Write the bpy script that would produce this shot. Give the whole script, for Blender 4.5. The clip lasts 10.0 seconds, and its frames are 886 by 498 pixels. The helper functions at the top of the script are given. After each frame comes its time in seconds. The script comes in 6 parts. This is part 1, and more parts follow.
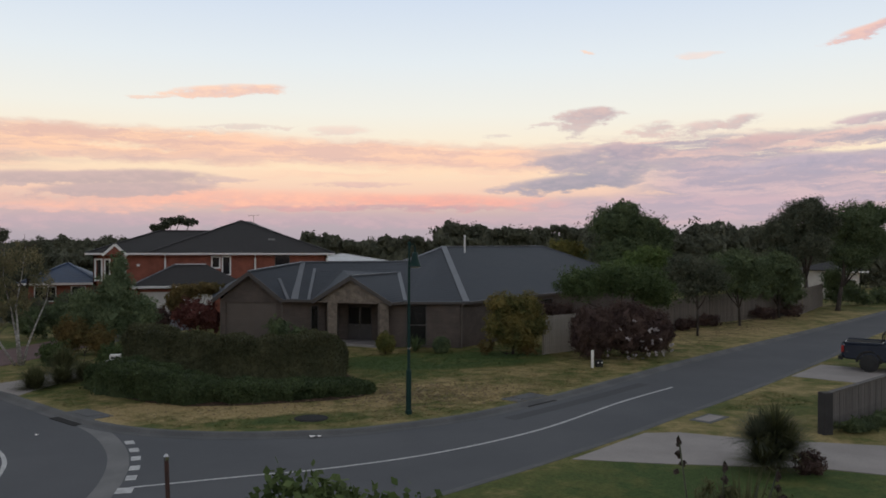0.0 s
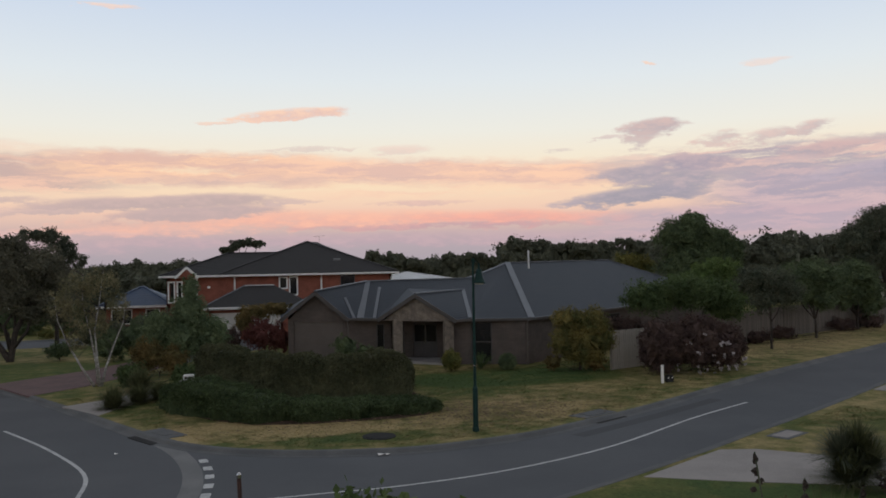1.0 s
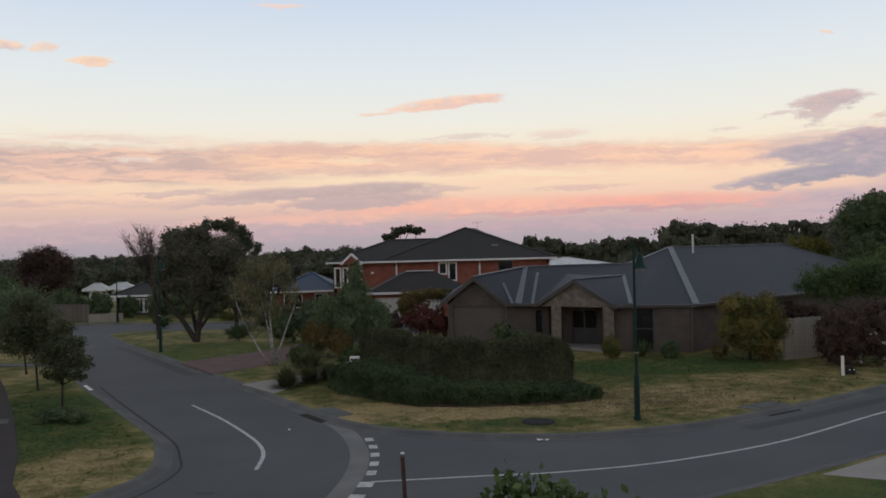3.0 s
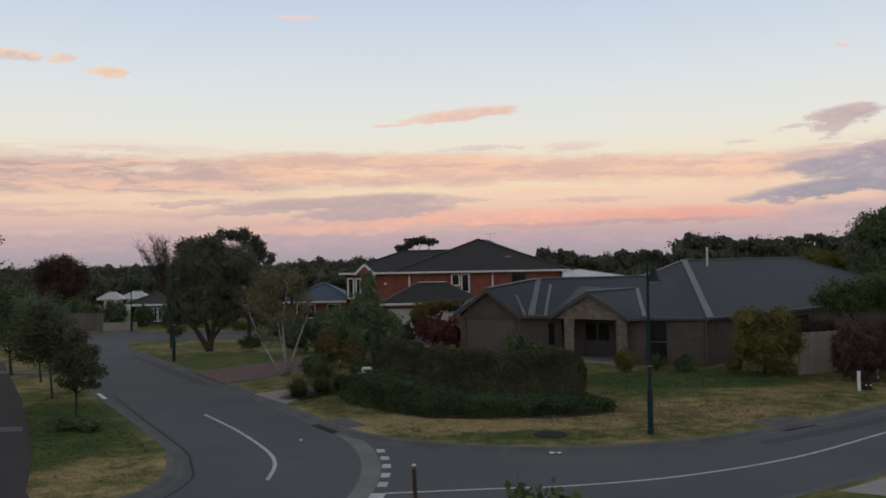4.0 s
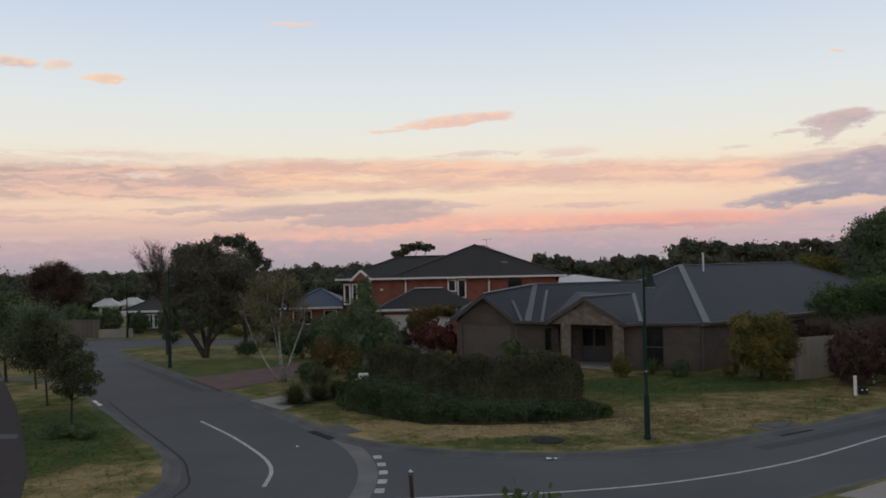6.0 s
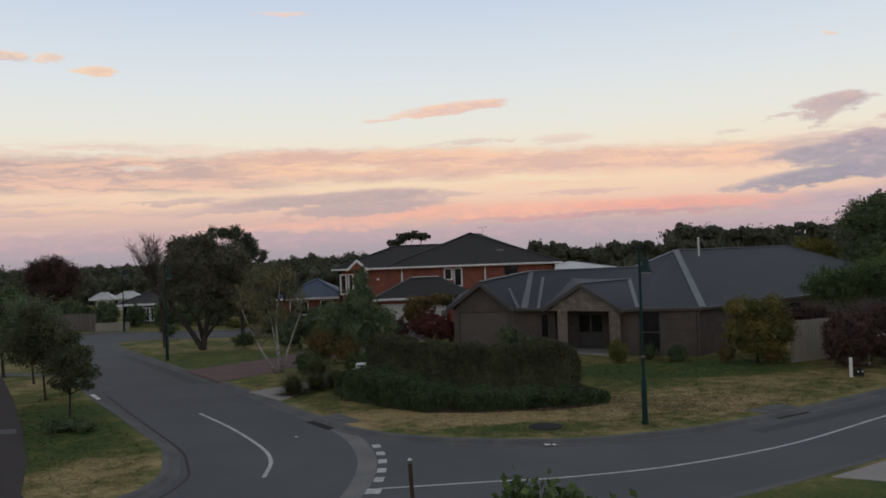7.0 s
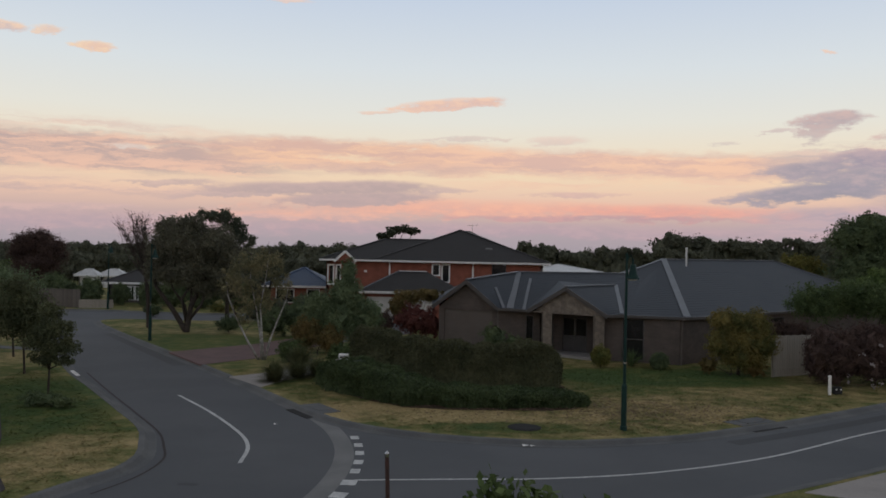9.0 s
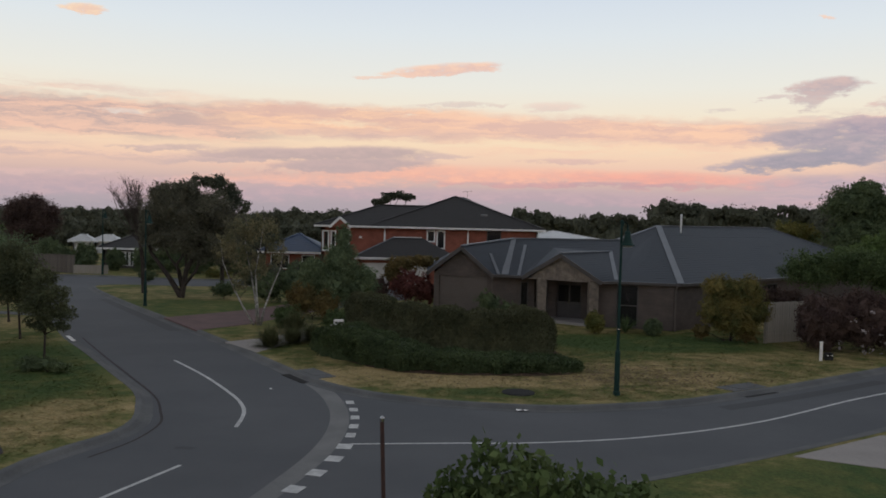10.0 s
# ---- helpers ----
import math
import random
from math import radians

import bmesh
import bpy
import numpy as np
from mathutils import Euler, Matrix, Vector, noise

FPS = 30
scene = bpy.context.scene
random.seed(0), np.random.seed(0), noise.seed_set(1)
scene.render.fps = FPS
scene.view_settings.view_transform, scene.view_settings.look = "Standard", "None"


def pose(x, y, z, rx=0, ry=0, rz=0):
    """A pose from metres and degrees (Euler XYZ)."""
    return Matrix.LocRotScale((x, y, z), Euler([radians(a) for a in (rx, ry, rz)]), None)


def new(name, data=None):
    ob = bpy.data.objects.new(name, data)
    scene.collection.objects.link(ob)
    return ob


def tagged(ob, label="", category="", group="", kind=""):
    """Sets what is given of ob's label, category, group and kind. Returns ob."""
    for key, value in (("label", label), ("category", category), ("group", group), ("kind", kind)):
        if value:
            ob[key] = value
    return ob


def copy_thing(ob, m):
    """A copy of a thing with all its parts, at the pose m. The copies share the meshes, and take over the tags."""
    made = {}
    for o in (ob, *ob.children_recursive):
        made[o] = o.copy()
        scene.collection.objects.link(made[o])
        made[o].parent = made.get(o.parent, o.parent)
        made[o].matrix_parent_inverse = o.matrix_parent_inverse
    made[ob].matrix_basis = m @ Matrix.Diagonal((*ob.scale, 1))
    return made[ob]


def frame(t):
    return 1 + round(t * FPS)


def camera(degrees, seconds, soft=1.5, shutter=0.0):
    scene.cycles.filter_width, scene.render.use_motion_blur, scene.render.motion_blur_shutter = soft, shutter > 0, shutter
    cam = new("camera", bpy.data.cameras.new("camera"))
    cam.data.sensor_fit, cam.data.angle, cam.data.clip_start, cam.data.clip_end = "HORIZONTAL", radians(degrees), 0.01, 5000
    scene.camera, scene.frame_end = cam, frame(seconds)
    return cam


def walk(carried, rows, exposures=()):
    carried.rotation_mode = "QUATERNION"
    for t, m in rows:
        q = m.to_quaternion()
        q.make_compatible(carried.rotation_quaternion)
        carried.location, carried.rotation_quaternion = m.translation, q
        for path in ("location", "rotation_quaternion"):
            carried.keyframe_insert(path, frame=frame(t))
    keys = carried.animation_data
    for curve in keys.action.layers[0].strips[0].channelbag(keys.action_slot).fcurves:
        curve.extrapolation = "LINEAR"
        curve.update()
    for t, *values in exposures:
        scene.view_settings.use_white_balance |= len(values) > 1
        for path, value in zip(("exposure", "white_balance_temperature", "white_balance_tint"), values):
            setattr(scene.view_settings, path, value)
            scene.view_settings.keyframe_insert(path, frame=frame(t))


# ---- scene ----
H = 5.5
cam = camera(57.07, 10.0, soft=1.7)
PATH = [
    (0.0, pose(0, 0, H, 89.625, -0.219, -15.846)),
    (0.5, pose(0, 0, H, 91.023, 0.293, -13.600)),
    (1.0, pose(0, 0, H, 90.832, 1.035, -11.380)),
    (1.2, pose(0, 0, H, 90.451, 1.435, -8.465)),
    (1.5, pose(0, 0, H, 90.231, 2.055, -3.253)),
    (2.0, pose(0, 0, H, 90.335, 1.817, -0.701)),
    (2.2, pose(0, 0, H, 90.160, 1.734, -0.927)),
    (3.3, pose(0, 0, H, 90.054, 1.238, -0.081)),
    (3.5, pose(0, 0, H, 90.070, 1.094, -0.041)),
    (4.0, pose(0, 0, H, 90.869, 1.035, 0.587)),
    (4.5, pose(0, 0, H, 90.402, 0.783, 1.359)),
    (5.0, pose(0, 0, H, 90.340, 0.609, 0.223)),
    (5.5, pose(0, 0, H, 91.078, 0.889, 0.217)),
    (5.7, pose(0, 0, H, 91.325, 1.018, 0.269)),
    (6.8, pose(0, 0, H, 90.617, 1.801, 0.169)),
    (7.0, pose(0, 0, H, 90.459, 2.033, 0.049)),
    (7.5, pose(0, 0, H, 90.570, 1.500, 0.015)),
    (8.0, pose(0, 0, H, 90.551, -0.180, -0.388)),
    (8.5, pose(0, 0, H, 91.804, 1.352, -0.523)),
    (9.0, pose(0, 0, H, 90.168, -1.249, -0.734)),
    (9.2, pose(0, 0, H, 89.048, 0.778, -0.687)),
    (9.3, pose(0, 0, H, 88.693, 1.759, -0.576)),
    (9.5, pose(0, 0, H, 88.281, 1.928, -0.503)),
    (9.7, pose(0, 0, H, 87.340, -1.008, -0.396)),
    (9.8, pose(0, 0, H, 87.229, -1.965, -0.572)),
    (10.0, pose(0, 0, H, 87.803, -1.383, -1.081)),
]
# the clip's automatic exposure drifts a little
walk(cam, PATH, [(0.0, 0.1), (1.0, 0.03), (2.0, 0.04), (3.5, 0.03), (4.0, -0.06), (5.0, 0.0), (5.5, -0.01), (8.0, -0.05), (8.5, 0.0), (9.0, -0.1), (10.0, 0.0)])


# ---- dusk sky: the only light ----
def srgb(r, g, b):
    def f(c):
        c /= 255
        return c / 12.92 if c <= 0.04045 else ((c + 0.055) / 1.055) ** 2.4
    return (f(r), f(g), f(b), 1.0)


class Nodes:
    """Short hand for node trees."""

    def __init__(self, tree):
        self.tree = tree
        tree.nodes.clear()

    def add(self, kind, **inputs):
        n = self.tree.nodes.new(kind)
        for k, v in inputs.items():
            self.set(n, k.replace("_", " "), v)
        return n

    def set(self, n, key, v):
        s = n.inputs[int(key[1:])] if key[0] == "i" and key[1:].isdigit() else n.inputs[key]
        if isinstance(v, bpy.types.NodeSocket):
            self.tree.links.new(v, s)
        else:
            s.default_value = v

    def math(self, op, a, b=0.0, c=0.0, clamp=False):
        n = self.tree.nodes.new("ShaderNodeMath")
        n.operation, n.use_clamp = op, clamp
        for k, v in zip(("i0", "i1", "i2"), (a, b, c)):
            self.set(n, k, v)
        return n.outputs[0]

    def span(self, v, a, b, c=0.0, d=1.0, smooth=True):
        n = self.tree.nodes.new("ShaderNodeMapRange")
        n.interpolation_type = "SMOOTHSTEP" if smooth else "LINEAR"
        for k, x in zip(("i0", "i1", "i2", "i3", "i4"), (v, a, b, c, d)):
            self.set(n, k, x)
        return n.outputs[0]

    def noise(self, vec, scale, detail=4.0, rough=0.5):
        n = self.tree.nodes.new("ShaderNodeTexNoise")
        self.set(n, "Vector", vec)
        for k, x in (("Scale", scale), ("Detail", detail), ("Roughness", rough)):
            self.set(n, k, x)
        return n.outputs["Fac"]

    def mix(self, fac, a, b, blend="MIX"):
        n = self.tree.nodes.new("ShaderNodeMix")
        n.data_type, n.blend_type = "RGBA", blend
        for k, v in (("i0", fac), ("i6", a), ("i7", b)):
            self.set(n, k, v)
        return n.outputs[2]

    def vec(self, x, y, z=0.0):
        n = self.tree.nodes.new("ShaderNodeCombineXYZ")
        for k, v in (("i0", x), ("i1", y), ("i2", z)):
            self.set(n, k, v)
        return n.outputs[0]

    def ramp(self, fac, stops):
        n = self.tree.nodes.new("ShaderNodeValToRGB")
        e = n.color_ramp.elements
        while len(e) < len(stops):
            e.new(0.5)
        for el, (p, c) in zip(e, stops):
            el.position, el.color = p, c
        self.set(n, "i0", fac)
        return n.outputs[0]


def build_sky():
    world = bpy.data.worlds.new("dusk")
    world.use_nodes = True
    scene.world = world
    k = Nodes(world.node_tree)
    co = k.add("ShaderNodeTexCoord").outputs["Generated"]
    sep = k.add("ShaderNodeSeparateXYZ", i0=co)
    x, y, z = sep.outputs
    az = k.math("MULTIPLY", k.math("ARCTAN2", x, y), 57.2958)
    el = k.math("MULTIPLY", k.math("ARCSINE", z), 57.2958)
    # clear sky from the hazy horizon to the zenith
    stops = [(-3, (150, 142, 152)), (0, (170, 160, 168)), (1.3, (182, 167, 173)), (2.3, (206, 179, 174)), (3.6, (240, 202, 180)),
             (5.4, (248, 224, 192)), (7.2, (243, 231, 210)), (9, (236, 234, 224)), (12.5, (223, 230, 234)), (17.5, (202, 215, 233)),
             (28, (182, 190, 204)), (50, (160, 162, 166)), (90, (142, 143, 146))]
    base = k.ramp(k.span(el, -3.0, 90.0, 0.0, 1.0, False), [((e + 3) / 93, srgb(*c)) for e, c in stops])
    # coordinates in degrees, pushed about by noise at three scales
    d1 = k.math("SUBTRACT", k.noise(k.vec(k.math("MULTIPLY", az, 0.16), k.math("MULTIPLY", el, 0.62), 3.7), 1.0, 5.0, 0.6), 0.5)
    d2 = k.math("SUBTRACT", k.noise(k.vec(k.math("MULTIPLY", az, 0.45), k.math("MULTIPLY", el, 1.4), 9.1), 1.0, 5.0, 0.6), 0.5)
    d3 = k.math("SUBTRACT", k.noise(k.vec(k.math("MULTIPLY", az, 1.3), k.math("MULTIPLY", el, 3.2), 5.3), 1.0, 5.0, 0.62), 0.5)
    waz = k.math("ADD", k.math("MULTIPLY_ADD", d1, 5.0, az), k.math("MULTIPLY", d3, 1.6))
    wel = k.math("ADD", k.math("MULTIPLY_ADD", d2, 0.8, el), k.math("MULTIPLY_ADD", d3, 0.3, k.math("MULTIPLY", d1, 0.6)))
    PEACH, LENS, SLATE, CREAM = srgb(248, 204, 176), srgb(197, 175, 172), srgb(164, 158, 170), srgb(252, 228, 194)

    def cloud(col, caz, cel, raz, rel, lit, shade, thick=0.9, tilt=0.0, soft=0.8, rag=2.0):
        """A ragged lens of cloud at an azimuth and elevation, its radii in degrees."""
        u = k.math("MULTIPLY", k.math("SUBTRACT", waz, caz), 1 / raz)
        v = k.math("MULTIPLY", k.math("SUBTRACT", k.math("SUBTRACT", wel, cel), k.math("MULTIPLY", k.math("SUBTRACT", az, caz), tilt)), 1 / rel)
        q = k.math("SUBTRACT", 1.0, k.math("ADD", k.math("MULTIPLY", u, u), k.math("MULTIPLY", v, v)))
        q = k.math("ADD", q, k.math("MULTIPLY_ADD", d2, rag * 1.5, k.math("MULTIPLY", d3, rag * 0.7)))
        m = k.span(q, -0.3, soft * 1.25, 0.0, thick)
        up = k.span(k.math("ADD", k.math("MULTIPLY", d1, 2.0), k.math("ADD", k.math("MULTIPLY", d3, 2.6), k.math("MULTIPLY_ADD", d2, 2.6, k.math("MULTIPLY", v, 0.55)))), -0.75, 0.8)
        return k.mix(m, col, k.mix(up, shade, lit))

    col = base
    # hazy mauve foot of the sky and the rose glow over it
    col = cloud(col, -22, 1.5, 24, 0.85, srgb(206, 176, 178), srgb(192, 168, 176), 0.85, 0.0, 1.1, 1.0)
    col = cloud(col, 6, 3.0, 20, 0.75, srgb(250, 190, 166), srgb(240, 178, 162), 0.9, -0.004, 1.0, 1.4)
    col = cloud(col, 17, 2.9, 9, 0.6, srgb(244, 176, 160), srgb(228, 168, 160), 0.8, -0.01, 1.0, 1.6)
    col = cloud(col, 12, 2.45, 13, 0.22, srgb(206, 166, 168), srgb(190, 158, 166), 0.8, 0.0, 0.9, 1.4)
    col = cloud(col, 10, 1.6, 24, 0.6, srgb(200, 172, 178), srgb(188, 164, 174), 0.8, 0.0, 1.1, 1.0)
    col = cloud(col, -9, 2.3, 9, 0.4, srgb(246, 190, 170), srgb(232, 182, 172), 0.7, 0.0, 1.0, 1.6)
    def bank(col, az0, az1, e0, e1, lit, shade, thick, gap, tilt=0.0):
        """A broken sheet of cloud between two azimuths and elevations; a larger gap opens more holes in it."""
        lel = k.math("MULTIPLY_ADD", az, -tilt, wel)
        inside = k.math("MULTIPLY", k.math("MULTIPLY", k.span(lel, e0 - 0.35, e0 + 0.5), k.span(lel, e1 + 0.3, e1 - 0.45)), k.math("MULTIPLY", k.span(waz, az0 - 4, az0 + 4), k.span(waz, az1 + 4, az1 - 4)))
        streak = k.noise(k.vec(k.math("MULTIPLY", waz, 0.11), k.math("MULTIPLY", lel, 1.25), e0 * 3.1), 1.0, 6.0, 0.62)
        m = k.math("MULTIPLY", inside, k.span(streak, gap - 0.09, gap + 0.09, 0.0, thick))
        tone = k.noise(k.vec(k.math("MULTIPLY", waz, 0.17), k.math("MULTIPLY", lel, 1.6), e1 * 2.3), 1.0, 6.0, 0.65)
        return k.mix(m, col, k.mix(k.span(tone, 0.4, 0.62), shade, lit))

    # the long bank: tan in the west, peach in the middle, thinning out to the east
    col = bank(col, -60, -11, 4.7, 7.2, srgb(240, 198, 177), srgb(197, 173, 168), 0.97, 0.33)
    col = bank(col, -15, 4, 5.4, 7.6, srgb(251, 206, 174), srgb(224, 186, 172), 0.96, 0.34)
    col = bank(col, 0, 25, 5.6, 7.4, srgb(250, 205, 177), srgb(226, 188, 175), 0.94, 0.38, -0.028)
    col = bank(col, -60, -16, 7.3, 7.95, srgb(240, 202, 184), srgb(220, 192, 184), 0.85, 0.50)
    col = bank(col, -12, 12, 5.35, 6.0, srgb(228, 192, 178), srgb(208, 180, 174), 0.85, 0.46, 0.012)
    col = bank(col, 2, 22, 4.4, 5.6, srgb(251, 214, 184), srgb(244, 202, 180), 0.7, 0.5)
    col = cloud(col, -6, 6.3, 3.5, 0.4, CREAM, PEACH, 0.7, 0.0, 0.9)
    # paler rifts
    col = cloud(col, -20.8, 6.4, 1.6, 0.16, srgb(232, 224, 216), srgb(226, 214, 206), 0.7, 0.0, 0.9)
    col = cloud(col, -21.0, 4.75, 2.2, 0.16, srgb(252, 220, 188), srgb(248, 212, 184), 0.7, 0.04, 0.9)
    col = bank(col, -60, -14, 3.4, 4.5, srgb(214, 186, 179), srgb(202, 178, 174), 0.85, 0.53, 0.01)
    # grey lenses and streaks beneath it
    col = cloud(col, -7.8, 4.15, 8.4, 0.62, srgb(203, 178, 174), srgb(192, 171, 169), 0.97, 0.035, 0.5, 1.1)
    col = cloud(col, -6.0, 3.4, 6.0, 0.5, srgb(203, 177, 174), srgb(192, 171, 170), 0.96, 0.05, 0.5, 1.1)
    col = cloud(col, -14.5, 3.5, 3.2, 0.2, srgb(212, 184, 178), LENS, 0.85, 0.03, 0.7)
    col = cloud(col, -18.5, 4.15, 4.0, 0.2, srgb(216, 188, 180), LENS, 0.8, 0.05, 0.7)
    col = cloud(col, -25.5, 2.35, 5.5, 0.3, srgb(222, 188, 182), srgb(206, 180, 180), 0.75, 0.02, 0.9)
    col = cloud(col, -14, 2.2, 5.0, 0.22, srgb(226, 188, 180), srgb(208, 178, 178), 0.7, 0.0, 0.9)
    col = cloud(col, 0.6, 4.25, 2.6, 0.2, srgb(218, 190, 180), srgb(206, 182, 178), 0.8, 0.02, 0.7)
    col = cloud(col, 10.2, 4.15, 4.2, 0.22, srgb(226, 190, 180), srgb(212, 182, 176), 0.8, 0.02, 0.8)
    # small scraps along the upper edge
    col = cloud(col, 8.6, 7.8, 2.4, 0.45, srgb(236, 208, 196), srgb(222, 202, 194), 0.7, 0.03, 0.9)
    col = cloud(col, 2.4, 7.9, 4.0, 0.14, srgb(226, 204, 194), srgb(214, 198, 192), 0.7, 0.03, 0.8)
    col = cloud(col, 19.2, 7.45, 1.6, 0.14, srgb(222, 204, 196), srgb(212, 198, 194), 0.6, 0.09, 0.8)
    # slate and rose bank over the far end of the road
    col = bank(col, 29, 80, 1.6, 5.9, srgb(208, 182, 186), srgb(174, 163, 178), 0.95, 0.34)
    col = bank(col, 23, 44, 1.4, 3.3, srgb(206, 178, 184), srgb(184, 168, 180), 0.85, 0.38)
    col = bank(col, 24, 80, 5.0, 7.0, srgb(226, 192, 184), srgb(176, 165, 176), 0.93, 0.45, 0.01)
    col = cloud(col, 25.0, 4.2, 5.2, 0.62, srgb(184, 170, 177), srgb(160, 155, 167), 0.97, 0.06, 0.5, 1.4)
    col = cloud(col, 27.2, 5.1, 4.2, 0.8, srgb(192, 174, 179), SLATE, 0.95, 0.05, 0.6, 1.7)
    col = cloud(col, 24.3, 5.75, 2.6, 0.5, srgb(190, 174, 179), srgb(168, 160, 171), 0.95, 0.05, 0.6, 1.6)
    col = cloud(col, 28.2, 6.35, 3.0, 0.62, srgb(194, 174, 179), srgb(168, 158, 171), 0.96, 0.02, 0.6, 1.7)
    col = cloud(col, 40.5, 5.3, 5.5, 0.65, srgb(188, 174, 186), srgb(168, 162, 178), 0.9, 0.06, 0.8, 1.8)
    col = cloud(col, 37.0, 6.8, 3.0, 0.5, srgb(210, 180, 178), srgb(184, 168, 174), 0.92, 0.12, 0.7, 1.9)
    col = cloud(col, 33.8, 6.1, 2.4, 0.3, srgb(222, 190, 184), srgb(198, 178, 182), 0.8, 0.06, 0.8, 2.0)
    # torn grey puffs
    col = cloud(col, 25.9, 8.85, 2.3, 0.55, srgb(214, 187, 182), srgb(188, 174, 178), 0.96, 0.06, 0.6, 2.0)
    col = cloud(col, 25.4, 8.2, 1.2, 0.75, srgb(210, 188, 184), srgb(194, 180, 182), 0.85, 0.0, 0.8, 2.2)
    col = cloud(col, 23.0, 8.25, 1.3, 0.16, srgb(222, 200, 194), srgb(208, 192, 190), 0.8, 0.06, 0.8)
    col = cloud(col, 30.6, 7.95, 1.8, 0.5, srgb(224, 196, 188), srgb(200, 184, 184), 0.85, 0.16, 0.8, 2.4)
    col = cloud(col, 33.0, 7.75, 1.6, 0.5, srgb(222, 194, 188), srgb(200, 184, 184), 0.85, 0.16, 0.8, 2.4)
    col = cloud(col, 35.9, 8.1, 1.9, 0.55, srgb(220, 192, 186), srgb(196, 180, 182), 0.88, 0.2, 0.8, 2.4)
    col = cloud(col, 43.4, 7.8, 1.8, 0.45, srgb(206, 182, 186), srgb(182, 168, 178), 0.9, 0.08, 0.8, 2.0)
    # scattered pink scraps higher up
    col = cloud(col, 1.2, 10.3, 3.8, 0.44, srgb(248, 208, 184), srgb(228, 192, 182), 0.93, 0.08, 0.6, 1.8)
    col = cloud(col, -3.9, 9.6, 2.0, 0.15, srgb(244, 210, 190), srgb(230, 202, 190), 0.75, 0.07, 0.8)
    col = cloud(col, 43.4, 13.2, 2.4, 0.42, srgb(238, 194, 180), srgb(214, 178, 178), 0.9, 0.22, 0.7)
    col = cloud(col, -22.9, 12.55, 1.5, 0.3, srgb(253, 222, 188), srgb(240, 202, 180), 0.92, 0.0, 0.6)
    col = cloud(col, -25.7, 13.2, 0.9, 0.34, srgb(252, 222, 192), srgb(234, 204, 188), 0.85, 0.1, 0.7)
    col = cloud(col, -28.4, 13.2, 1.6, 0.42, srgb(250, 214, 186), srgb(212, 192, 190), 0.9, 0.0, 0.7)
    col = cloud(col, -10.6, 16.65, 1.9, 0.18, srgb(246, 214, 196), srgb(232, 208, 200), 0.8, 0.0, 0.8)
    col = cloud(col, 25.5, 13.0, 0.6, 0.24, srgb(250, 214, 190), srgb(240, 208, 192), 0.85, 0.0, 0.8)
    col = cloud(col, 33.0, 12.5, 1.6, 0.26, srgb(244, 216, 202), srgb(232, 212, 204), 0.6, 0.0, 0.9)
    bg = k.add("ShaderNodeBackground", Color=col, Strength=SKY)
    k.tree.links.new(bg.outputs[0], k.add("ShaderNodeOutputWorld").inputs[0])


SKY = 1.0
build_sky()


